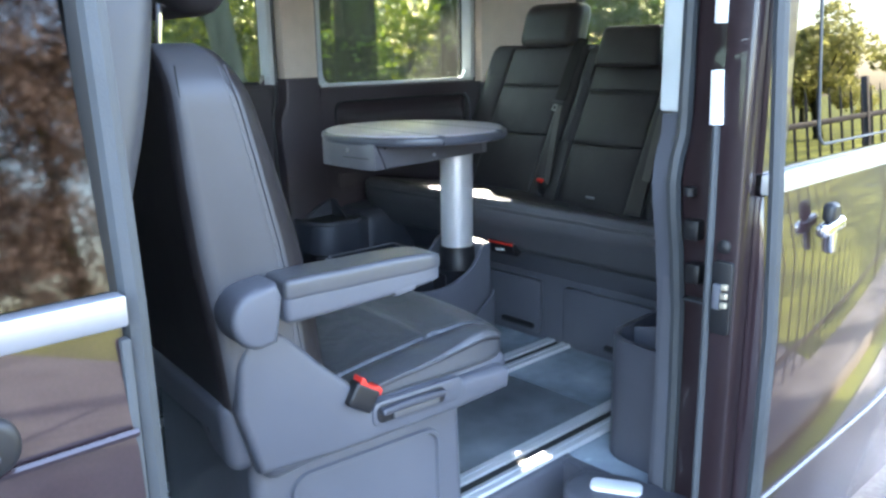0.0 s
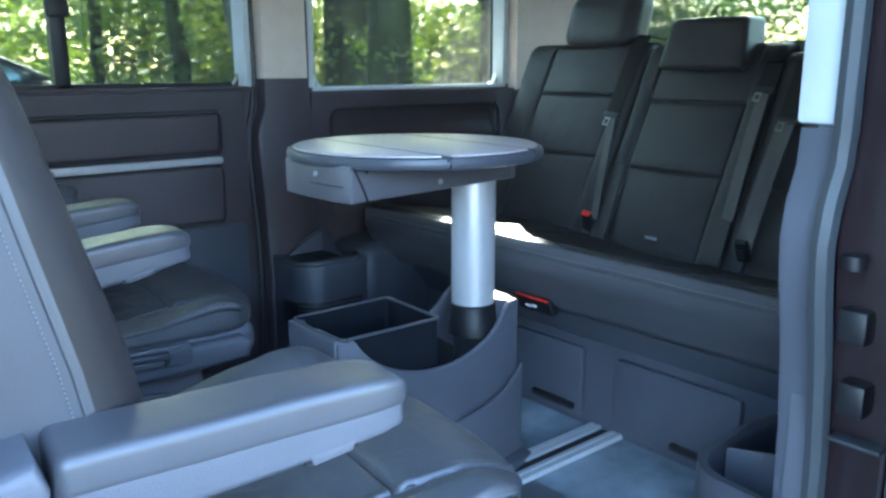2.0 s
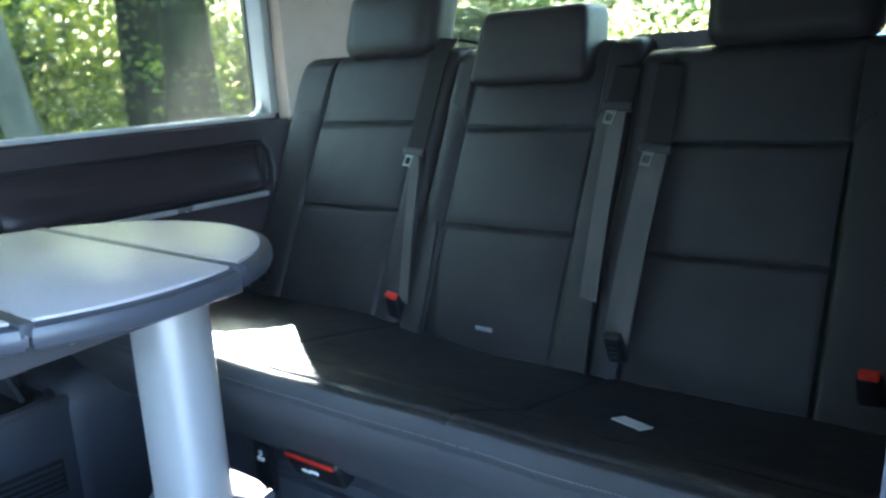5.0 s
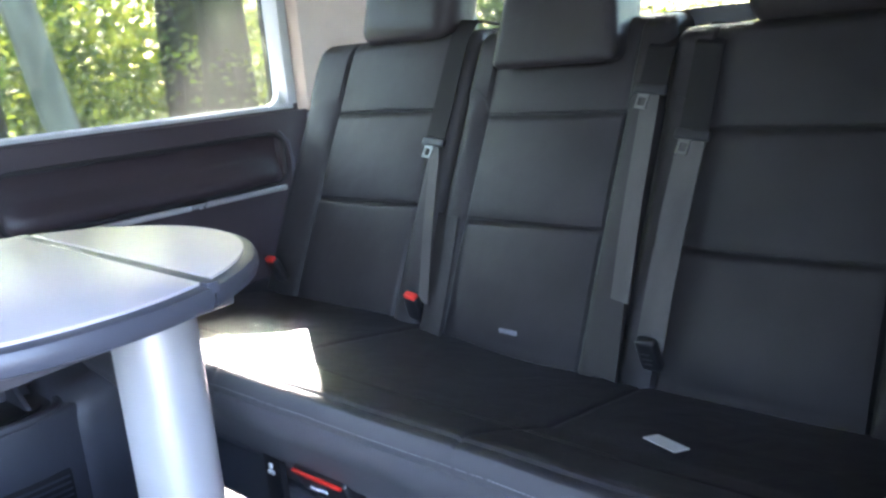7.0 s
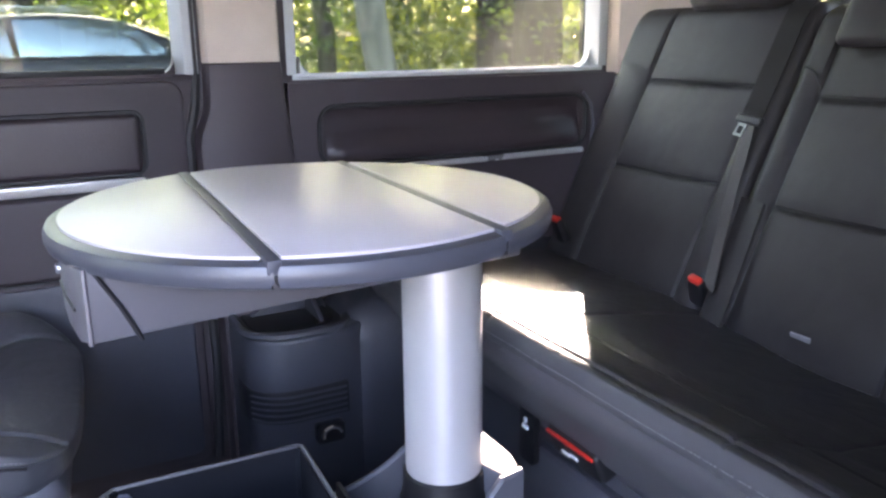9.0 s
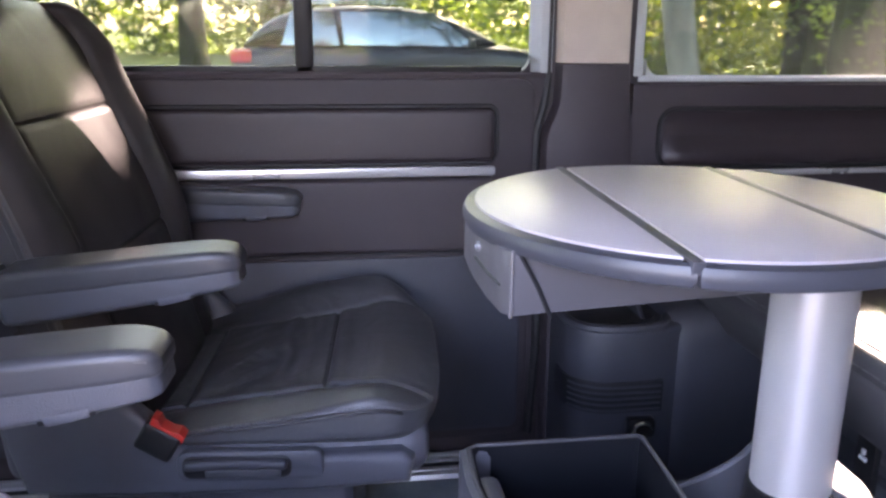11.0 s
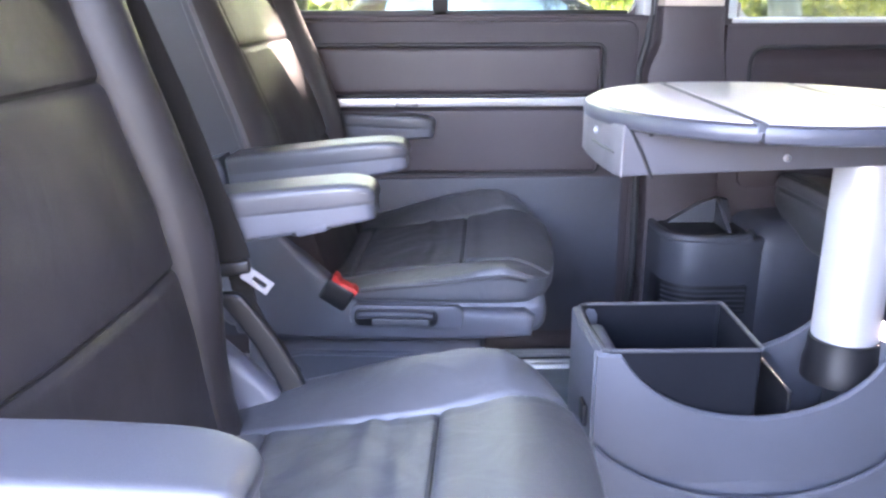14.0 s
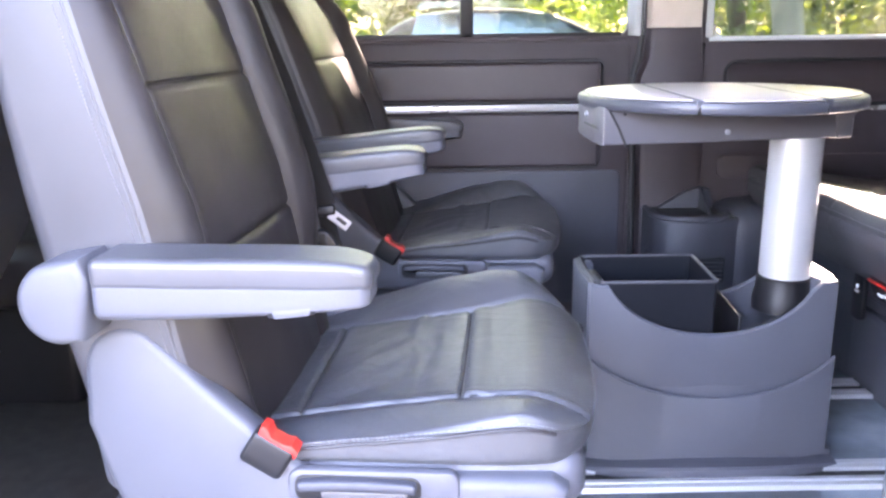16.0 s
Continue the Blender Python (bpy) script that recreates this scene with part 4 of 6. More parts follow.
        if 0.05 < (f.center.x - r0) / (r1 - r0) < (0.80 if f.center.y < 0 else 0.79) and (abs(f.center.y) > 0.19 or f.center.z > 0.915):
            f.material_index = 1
    # seams round the sewn panels of the backrest
    for zz in (0.58, 0.775):
        a, b = -side_line(zz, -1), side_line(zz, 1)
        part("seam", tube([back(Vector((0.08, a + (b - a) * k / 24, (zz - 0.648) / 1.03))) + Vector((0.0004, 0, 0)) for k in range(25)], 0.0017, 5), PLASTIC_DARK, c, "dark sewn seam")
    for s in (-1, 1):
        part("seam", tube([back(Vector((0.08, s * side_line(zz, s), (zz - 0.648) / 1.03))) + Vector((0.0004, 0, 0)) for zz in [0.40 + 0.48 * k / 30 for k in range(31)]], 0.0015, 5), PLASTIC_DARK, c, "dark sewn seam")
    # piping seams and stitches down both edges of the backrest
    for s in (-1, 1):
        pts = []
        for i in range(31):
            zz = 0.42 + 0.49 * i / 30
            r0, r1 = lean(zz)
            w = 1 - 0.06 * max(0, (zz - 0.55) / 0.38) - 0.10 * max(0, (0.5 - zz) / 0.2)
            pts.append(Vector((r0 + (r1 - r0) * 0.745, s * 0.2455 * w * 0.998 * side_width(zz, s), zz)))
        part("seam", tube(pts, 0.0018, 5), LEATHER_LIT, c)
        rear_pts = []
        for q in pts:
            r0, r1 = lean(q.z)
            rear_pts.append(Vector((r0 + (r1 - r0) * 0.115, q.y * 0.992, q.z)))
        part("seam", tube(rear_pts, 0.0011, 5), PLASTIC_DARK, c, "dark rear seam")
        bm = bmesh.new()
        for a, b in zip(pts, pts[1:]):
            for k in range(4):
                q = a.lerp(b, (k + 0.3) / 4)
                q2 = a.lerp(b, (k + 0.75) / 4)
                o = Vector((-0.009, s * 0.0015, 0))
                vs = [bm.verts.new(v + o + e) for v in (q, q2) for e in (Vector((-0.0005, 0, 0)), Vector((0.0005, 0, 0)), Vector((0, s * 0.0009, 0)))]
                for f in ((0, 1, 4, 3), (1, 2, 5, 4), (2, 0, 3, 5)):
                    bm.faces.new([vs[m] for m in f])
        part("back_stitching", bm, STITCH, c, "pale stitching")
    part("rear_shell", soft(0.05, 0.47, 0.125, 0.022, lambda p: Vector((-0.255 + p.x - 0.10 * p.z + 0.12 * p.y * p.y, p.y, 0.352 + p.z + (0.05 * ease((0.2 - abs(p.y)) / 0.1) if p.z < 0 else 0.0))), (3, 10, 4)), PLASTIC, c, "charcoal plastic rear cover")
    # headrest on two rods
    hr = part("headrest", soft(0.11, 0.27, 0.17, 0.05, lambda p: Vector((-0.215 + p.x - 0.05 * p.z, p.y * (1 - 0.9 * max(0, p.z) ** 2 * 8), 1.064 + p.z)), (4, 8, 6)), LEATHER, c, "dark leather headrest")
    for s in (-1, 1):
        part("rod", tube([(-0.262, s * 0.065, 0.92), (-0.25, s * 0.065, 1.03)], 0.006, 10), CHROME, hr, "bright steel rod")
    # armrests
    for s, yc in ((-1, -0.287), (1, 0.287)):
        arm = part("armrest", soft(0.285, 0.073, 0.05, 0.011, lambda p, yc=yc: Vector((-0.062 + p.x, yc + p.y * (1 - 0.30 * max(0, p.x / 0.142) ** 7), 0.572 + (p.z if p.z > 0 else p.z * (1 - 0.66 * max(0.0, (p.x + 0.14) / 0.285) ** 1.6)) - 0.002)), (18, 5, 3)), PLASTIC, c, "grey folding armrest")
        part("pad", soft(0.288, 0.0755, 0.034, 0.0095, lambda p, yc=yc: Vector((-0.060 + p.x, yc + p.y * (1 - 0.30 * max(0, p.x / 0.142) ** 7), 0.595 + p.z - (0.010 if p.z > 0 else 0.0) * max(0, p.x / 0.14) ** 6 + 0.0008 * noise.noise(Vector((p.x * 18, p.y * 18, yc))))), (24, 6, 2), ((-0.134,), (), ())), LEATHER_PAD, arm, "leather armrest pad")
        part("pivot", extrude(arc(-0.243, 0.562, 0.042, 90, 270, 14, 0.044) + [(-0.218, 0.522), (-0.206, 0.588), (-0.214, 0.611)], "y", yc - 0.036, yc + 0.036, 0.010, 3), PLASTIC, arm, "rounded plastic pivot")
        part("tag", extrude([(-0.021, 0.552), (0.027, 0.557), (0.029, 0.567), (-0.025, 0.563)], "y", yc - 0.0352, yc + 0.0352, 0.001), PLASTIC_DARK, arm)
        part("tag_button", extrude([(-0.015, 0.5515), (0.021, 0.5555), (0.023, 0.564), (-0.018, 0.561)], "y", yc - 0.0365, yc + 0.0365, 0.001), PLASTIC, arm)
    # buckle beside the cushion
    tilt = pose(-0.05, -0.262, 0.372, 0, 32, 0)
    bk = part("buckle", moved(soft(0.052, 0.028, 0.042, 0.006, None, (3, 2, 3)), tilt), PLASTIC_DARK, c, "black belt buckle")
    part("release_button", moved(extrude([(-0.02, 0.018), (0.024, 0.018), (0.028, 0.012), (0.028, 0.024), (0.018, 0.027), (0.010, 0.0235), (-0.006, 0.0235), (-0.014, 0.03), (-0.022, 0.03)], "y", -0.0125, 0.0125, 0.0015), tilt), RED, bk, "red release button")
    return c


chair = armchair()
chair.matrix_world = pose(0.762, -0.36, FLOOR, 0, 0, -5)
chair_b = copy_thing(chair, pose(0.848, 0.512, FLOOR, 0, 0, -5))


def raise_arm(c, inner, degrees):
    """Swing one folding armrest about its pivot."""
    for ob in c.children:
        if ob.name.startswith("armrest") and (ob.data.vertices[0].co.y > 0) == inner:
            ob.matrix_local = Matrix.Translation((-0.243, 0, 0.562)) @ Matrix.Rotation(radians(-degrees), 4, "Y") @ Matrix.Translation((0.243, 0, -0.562))


def recline(c, degrees):
    """Lean the backrest and all that is sewn or fixed to it further back."""
    for ob in c.children:
        if ob.name.split(".")[0] in ("backrest", "seam", "headrest", "back_stitching"):
            ob.matrix_local = Matrix.Translation((-0.2, 0, 0.40)) @ Matrix.Rotation(radians(-degrees), 4, "Y") @ Matrix.Translation((0.2, 0, -0.40))


recline(chair_b, 5.2)
raise_arm(chair, True, 6.5)
raise_arm(chair_b, False, 6.5)
raise_arm(chair_b, True, -1.5)
chair_b["label"] = "dark leather van armchair beside the far door lining"
chair["label"] = "dark leather van armchair by the open sliding door"

# seat belt hanging on the first chair's inner side
belt = tagged(new("seat_belt"), "black woven seat belt with a bright tongue hanging beside the armchair", "seat belt")
part("strap", ribbon([(0.52, -0.12, 1.62), (0.592, -0.12, 1.425), (0.634, -0.12, 1.31), (0.662, -0.12, 1.22), (0.69, -0.12, 1.125), (0.693, -0.119, 1.11)], (0.95, -0.12, 0.30), 0.042, 0.0008), BELT, belt)
part("strap", ribbon([(0.694, -0.116, 1.108), (0.703, -0.112, 1.05), (0.722, -0.106, 1.0), (0.75, -0.102, 0.955)], (0.9, -0.3, 0.35), 0.030, 0.0008), BELT, belt)
part("tongue_cover", moved(soft(0.046, 0.012, 0.018, 0.005, None, (3, 2, 2)), pose(0.690, -0.121, 1.103, 0, -8, 0)), PLASTIC_DARK, belt)
part("tongue", moved(wall_with_holes((-0.002, 0.036, -0.009, 0.009), [(0.011, 0.030, -0.0035, 0.0035)], "y", -0.0012, 0.0012), pose(0.706, -0.122, 1.098, 0, 38, 0)), ANODISED, belt, "bright steel tongue")
part("tail_cover", soft(0.036, 0.016, 0.15, 0.007, lambda p: Vector((0.728 + p.x - 0.55 * p.z - 1.5 * p.z * p.z, -0.112 + p.y, 0.995 + p.z)), (2, 2, 8)), PLASTIC_DARK, belt)

# ---- front seats, seen from behind ----
def front_seat(y, label):
    f = thing("front_seat", pose(0.0 if y < 0 else 0.05, y, FLOOR), label, "seat", "front seats")
    part("backrest", soft(0.14, 0.5, 0.66, 0.045, lambda p: Vector((p.x * (1 - 0.25 * max(0, p.z / 0.33)) + 0.253 + 0.15 * (p.z / 0.33) - 0.05 * (p.z / 0.33) ** 2, p.y * (1 - 0.12 * max(0, p.z / 0.33)), 0.70 + p.z)), (4, 10, 10)), LEATHER_LIT if y < 0 else CLOTH_BLACK, f)
    part("seat_cushion", soft(0.5, 0.5, 0.16, 0.05, lambda p: Vector((p.x - 0.22, p.y, 0.32 + p.z)), (6, 6, 4)), LEATHER, f)
    part("pedestal", soft(0.4, 0.42, 0.25, 0.02, lambda p: Vector((p.x - 0.2, p.y, 0.125 + p.z)), (2, 2, 2)), PLASTIC_DARK, f)
    part("headrest", soft(0.1, 0.27, 0.18, 0.045, lambda p: Vector((p.x + 0.33, p.y, 1.15 + p.z)), (4, 6, 4)), LEATHER if y < 0 else CLOTH_BLACK, f)
    return f


front_seat(-0.42, "dark leather front passenger seat seen from behind")
front_seat(0.50, "black driver's seat seen from behind")


# ---- bench ----
bench = thing("bench_seat", pose(1.72, 0.02, FLOOR), "dark leather three-seat bench on a charcoal storage base", "bench")
BACK = [(0.34, 2.135), (0.42, 2.172), (0.61, 2.262), (0.78, 2.346), (0.90, 2.405), (0.935, 2.425)]


def back_x(h):
    for a, b in zip(BACK, BACK[1:]):
        if h <= b[0]:
            return a[1] + (b[1] - a[1]) * max(0, (h - a[0]) / (b[0] - a[0])) - 1.72
    return BACK[-1][1] - 1.72


def bench_cushion(p):
    x, y, z = p.x, p.y, p.z
    top = max(0.0, min(1.0, (z + 0.02) / 0.06))
    z2 = z - top * (0.2 * max(0, min(x, -0.055) + 0.225) + 0.145 * max(0, x + 0.055)) + top * 0.006 * (1 - (x / 0.26) ** 2)
    sag = max(0.0, min(1.0, (0.36 - y) / 0.4))
    z2 -= top * 0.03 * sag * sag * (3 - 2 * sag) * max(0.0, min(1.0, (x + 0.215) / 0.16))
    seam = sum(dent(y - s, 0.005, 0.004) for s in (-0.24, 0.22))
    z2 -= top * (seam * 0.6 + dent(x + 0.12, 0.004, 0.0035) + dent(x + 0.225, 0.004, 0.004))
    z2 += top * (0.0022 * noise.noise(Vector((x * 6, y * 6, 2))) + 0.0009 * noise.noise(Vector((x * 26, y * 16 + 3 * noise.noise(Vector((x * 5, y * 5, 7))), 8))))
    x2 = x + (0.11 * max(0, 0.62 - (z + 0.09) / 0.18) if x < 0 else 0) + (0.0 if x > -0.2 else dent(z - 0.05, 0.003, 0.005))
    return Vector((x2 + 0.245, y, 0.392 + z2))


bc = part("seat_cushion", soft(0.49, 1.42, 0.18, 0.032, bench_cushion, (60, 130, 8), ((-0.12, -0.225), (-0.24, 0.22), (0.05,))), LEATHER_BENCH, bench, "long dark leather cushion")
# faces turned forwards are lightened in colour for the light on them
bc.data.materials.append(LEATHER_LIT)
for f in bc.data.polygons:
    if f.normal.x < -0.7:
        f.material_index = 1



line = [bench_cushion(Vector((-0.245, -0.67 + 1.34 * i / 60, 0.062))) for i in range(61)]
part("stitching", stitches(line, (-1, 0, 0.3)), STITCH, bench, "pale front stitching")


def bench_back(y0, y1, panel0, panel1, low=0.605, high=0.778, top=0.93, open_top=True):
    """One seat's back: a sewn panel in two fields between bolsters, and a top field; heights over the floor."""
    cy, w = (y0 + y1) / 2, y1 - y0
    a, b = panel0 - cy, panel1 - cy

    def shape(p):
        x, y, z = p.x, p.y, p.z
        t = (z + 0.295) / 0.59
        hh = 0.34 + (top - 0.34) * t
        fx = back_x(hh)
        front = max(0.0, min(1.0, (0.02 - x) / 0.05))
        bul = 0.0
        inside = a < y < b
        if inside or hh > high + 0.03:
            for s0, s1 in ((0.40, low), (low, high), (high, top)):
                if s0 < hh < s1:
                    bul += 0.010 * math.sin(math.pi * (hh - s0) / (s1 - s0)) ** 0.45
        if inside:
            u = (y - a) / (b - a)
            bul = bul * min(1.0, math.sin(math.pi * u) ** 0.4) + 0.004 * math.sin(math.pi * u)
            bul -= dent(hh - low, 0.005, 0.004) + dent(hh - high, 0.005, 0.004)
        elif hh <= high + 0.03:
            edge = (b, w / 2) if y >= b else (-w / 2, a)
            u = (y - edge[0]) / max(0.01, edge[1] - edge[0])
            bul = 0.011 * math.sin(math.pi * max(0.0, min(1.0, u))) ** 0.6
        if hh < high or (not open_top and y > b - 0.02):
            bul -= dent(y - a, 0.005, 0.0035) + dent(y - b, 0.005, 0.0035)
        bul += 0.0016 * noise.noise(Vector((y * 14 + cy * 9, hh * 14, 5))) + 0.0007 * noise.noise(Vector((y * 45 + cy * 9, hh * 45, 2)))
        return Vector((fx + 0.055 + x * 0.9 - bul * front, cy - 0.02 + y, hh))
    zs = [(h - 0.34) / (top - 0.34) * 0.59 - 0.295 for h in (low, high)]
    back = part("backrest", soft(0.12, w, 0.59, 0.024, shape, (4, 60, 80), ((), (a, b), zs)), LEATHER_BENCH_BACK, bench, "dark leather backrest with stitched panels")

    def seam(pts):
        part("seam", tube([shape(Vector((-0.06, u, (h - 0.34) / (top - 0.34) * 0.59 - 0.295))) + Vector((-0.0003, 0, 0)) for u, h in pts], 0.0017, 5), PLASTIC_DARK, back, "dark sewn seam")
    for h in (low, high):
        seam([(a + (b - a) * k / 30, h) for k in range(31)])
    for e, s in ((a, -1), (b, 1)):
        line = [(e, 0.42 + (high - 0.42) * k / 30) for k in range(31)]
        if not open_top and s > 0:
            line += [(e, high + (top - 0.025 - high) * k / 8) for k in range(1, 9)]
        elif abs(s * w / 2 - e) > 0.05:
            line += [(e + s * 0.045 * (1 - math.cos(math.pi / 2 * k / 8)), high + 0.05 * math.sin(math.pi / 2 * k / 8)) for k in range(1, 9)]
        seam(line)
    return back


bench_back(0.25, 0.728, 0.315, 0.612, 0.612, 0.785, 0.935, False)
bench_back(-0.163, 0.247, -0.103, 0.187, 0.594, 0.774, 0.928)
bench_back(-0.70, -0.166, -0.528, -0.236, 0.578, 0.748, 0.902)


def flap(y0, y1, h0, h1, width):
    """Loose leather tongue of a bolster, hanging onto the seat between two backs."""
    pts = [(back_x(h0 + (h1 - h0) * k / 10) - 0.006 - 0.012 * (k / 10) ** 1.5, y0 + (y1 - y0) * k / 10 - 0.02, h0 + (h1 - h0) * k / 10) for k in range(11)]
    part("flap", ribbon(pts, (0.12, 1, 0.06), width, 0.003), LEATHER_BENCH_BACK, bench, "loose leather flap between the seats")


flap(0.222, 0.200, 0.60, 0.398, 0.054)
flap(-0.137, -0.158, 0.56, 0.392, 0.054)


def bench_head(y, h, w, tall, depth, x_off, shape_w=0.0, edge=0.046):
    hd = part("headrest", soft(depth, w, tall, edge, lambda p: Vector((back_x(0.935) + x_off + p.x + 0.3 * p.z, y - 0.02 + p.y * (1 - shape_w * p.z / tall), h + p.z)), (4, 10, 6)), LEATHER, bench, "dark leather headrest")
    for s in (-1, 1):
        part("rod", tube([(back_x(0.9) + 0.06, y - 0.02 + s * 0.06, 0.86), (back_x(0.935) + x_off, y - 0.02 + s * 0.06, h)], 0.006, 8), CHROME, hd)


bench_head(0.458, 1.005, 0.27, 0.17, 0.12, 0.055)
bench_head(0.046, 0.926, 0.245, 0.138, 0.11, -0.012, 0.14, 0.02)
bench_head(-0.405, 0.975, 0.275, 0.165, 0.12, 0.055)

# storage base with drawer fronts
part("base", extrude([(0.16, 0.0), (0.50, 0.0), (0.50, 0.31), (0.10, 0.31), (0.165, 0.22)], "y", -0.70, 0.68, 0.008), BENCH_BASE, bench)
for y0, y1 in ((-0.44, -0.115), (-0.02, 0.34)):
    dr = part("drawer_front", extrude(rounded(y0, y1, 0.02, 0.20, 0.015), "x", 0.145, 0.165, 0.004), BENCH_BASE, bench, "charcoal drawer front")
    part("drawer_grip", extrude(rounded(y0 + 0.04 if y0 < -0.2 else y0 + 0.02, (y0 + 0.16) if y0 < -0.2 else y0 + 0.16, 0.035, 0.052, 0.006), "x", 0.138, 0.147, 0.002), PLASTIC_DARK, dr)
hnd = part("folding_handle", moved(soft(0.03, 0.115, 0.05, 0.008, None, (2, 4, 2)), pose(0.062, 0.055, 0.318, 0, -22, 0)), PLASTIC_DARK, bench, "black folding handle")
part("red_edge", moved(soft(0.005, 0.105, 0.006, 0.0015, None, (1, 3, 1)), pose(0.062, 0.055, 0.318, 0, -22, 0) @ pose(-0.016, 0, 0.021)), RED, hnd, "red handle edge")
part("mark", merge(*[moved(box(-0.001, 0.001, -0.008, 0.008, -0.003, 0.003, 0), pose(0.062, 0.055, 0.318, 0, -22, 0) @ pose(-0.0165, 0.008 + k * 0.02, -0.004 - k * 0.003)) for k in (-0.5, 0.5)]), WHITE, hnd, "white symbol")
so = part("socket_plate", extrude(rounded(0.215, 0.26, 0.20, 0.33, 0.01), "x", 0.092, 0.104, 0.003), PLASTIC_DARK, bench, "black socket plate")
part("mark", merge(box(0.088, 0.0915, 0.23, 0.245, 0.262, 0.268, 0), box(0.088, 0.0915, 0.234, 0.241, 0.272, 0.28, 0)), WHITE, so, "white symbol")


def bench_belt(ys, tongue_h, low, low_width, label):
    """ys: the strap's y at its top, its tongue and its foot; heights over the floor."""
    b = tagged(new("seat_belt"), label, "seat belt", "bench belts")
    y0, y1, y2 = ys

    def at(h, y, off=-0.02):
        return (1.72 + back_x(h) + off, y, FLOOR + h)
    rim = 0.955 if y0 > 0 else 0.904
    top = [(1.72 + back_x(0.93) + 0.12, y0 - 0.01, FLOOR + rim - 0.012), (1.72 + back_x(0.93) + 0.02, y0, FLOOR + rim)]
    n = 8
    upper = top + [at(rim - 0.03 + (tongue_h - rim + 0.03) * i / n, y0 + (y1 - y0) * i / n, -0.013 - 0.004 * i / n) for i in range(n + 1)]
    part("strap", ribbon(upper, (0.0, 1, 0.1), 0.047, 0.0008), BELT, b, "upper run of the strap")
    lower = [at(tongue_h + (low - tongue_h) * i / n, y1 + (y2 - y1) * (i / n) ** 0.8, -0.017 - 0.006 * math.sin(math.pi * i / n)) for i in range(n + 1)]
    part("strap", ribbon(lower, (0.25 if low_width < 0.04 else 0.1, 1, 0.1), low_width, 0.0008), BELT_PALER, b, "paler lower run of the strap")
    tx, ty, tz = at(tongue_h, y1, -0.020)
    part("tongue_cover", moved(soft(0.010, 0.058, 0.016, 0.004, None, (1, 4, 2)), pose(tx, ty, tz, 6, 25, 0)), PLASTIC_DARK, b)
    part("tongue", moved(wall_with_holes((-0.010, 0.010, -0.025, 0.0), [(-0.0065, 0.0065, -0.020, -0.006)], "x", -0.001, 0.001), pose(tx - 0.003, ty + 0.010, tz - 0.006, 10, 25, 0)), STEEL, b, "dull steel tongue")
    return b


bench_belt((0.290, 0.290, 0.232), 0.730, 0.45, 0.030, "black three-point belt hanging between bench seats")
bench_belt((-0.152, -0.150, -0.164), 0.810, 0.50, 0.036, "black three-point belt over the middle bench seat")
bench_belt((-0.232, -0.234, -0.226), 0.742, 0.445, 0.046, "black three-point belt of the outer bench seat")
for gy, gw, gz in ((0.29, 0.085, 0.918), (-0.187, 0.16, 0.914)):
    guide = tagged(new("belt_guide"), "charcoal plastic belt outlet on top of the bench back", "belt guide", "bench belt guides")
    guide.matrix_world = pose(1.72 + back_x(0.935) + 0.085, gy, FLOOR + gz)
    part("frame", wall_with_holes((-0.032, 0.032, -gw / 2, gw / 2), [(-0.02, 0.02, -gw / 2 + 0.012, gw / 2 - 0.012)], "z", -0.01, 0.018), PLASTIC, guide)
    part("slot", box(-0.019, 0.019, -gw / 2 + 0.013, gw / 2 - 0.013, -0.009, 0.004, 0), RUBBER_DARK, guide, "dark slot")
for (bx, by, up, rot) in ((2.165, 0.252, 0.44, 12), (2.155, -0.232, 0.44, 0), (2.16, 0.655, 0.47, 0), (2.16, -0.60, 0.44, 0)):
    bb = tagged(new("belt_buckle"), "black belt buckle with a red button in the bench gap", "buckle", "bench buckles")
    bb.matrix_world = pose(bx, by, FLOOR + up, rot, -25, 0)
    part("body", soft(0.018, 0.032, 0.058, 0.006, None, (2, 2, 3)), PLASTIC_DARK, bb)
    if by != -0.232:
        part("button", soft(0.014, 0.026, 0.016, 0.003, lambda p: p + Vector((-0.001, 0, 0.027)), (1, 1, 1)), RED, bb, "red button")
    else:
        part("marking", merge(*[box(-0.0100, -0.0092, -0.006 - 0.002 * (k % 2), 0.007, -0.014 + 0.010 * k, -0.0125 + 0.010 * k, 0) for k in range(3)]), STEEL, bb, "white marking")
tab = tagged(new("fabric_label"), "small pale fabric tab sewn into the bench seam", "label")
tab.matrix_world = pose(2.165, 0.035, FLOOR + 0.425, 0, -20, 0)
part("tab", box(-0.002, 0.002, -0.018, 0.018, -0.006, 0.006, 0.001), STITCH, tab)

# ---- table on its console ----
CX, CY, R, TOP = 1.397, 0.052, 0.251, 1.281
PX, PY = 1.552, 0.052
con = thing("console", pose(0, 0, 0), "charcoal plastic floor console with storage bin", "console")
base_plan = [(1.185, -0.012), (1.30, -0.028), (1.40, -0.032), (1.50, -0.028), (1.61, -0.012), (1.632, 0.01), (1.632, 0.095), (1.61, 0.118), (1.50, 0.134), (1.40, 0.138), (1.30, 0.134), (1.185, 0.118), (1.164, 0.10), (1.162, 0.05), (1.164, 0.01)]
DY = 0.06


def deep(plan):
    return [(u, v if v < 0.05 else v + DY) for u, v in plan]


part("lower_body", extrude(deep(base_plan), "z", 0.575, 0.735, 0.004), PLASTIC, con)


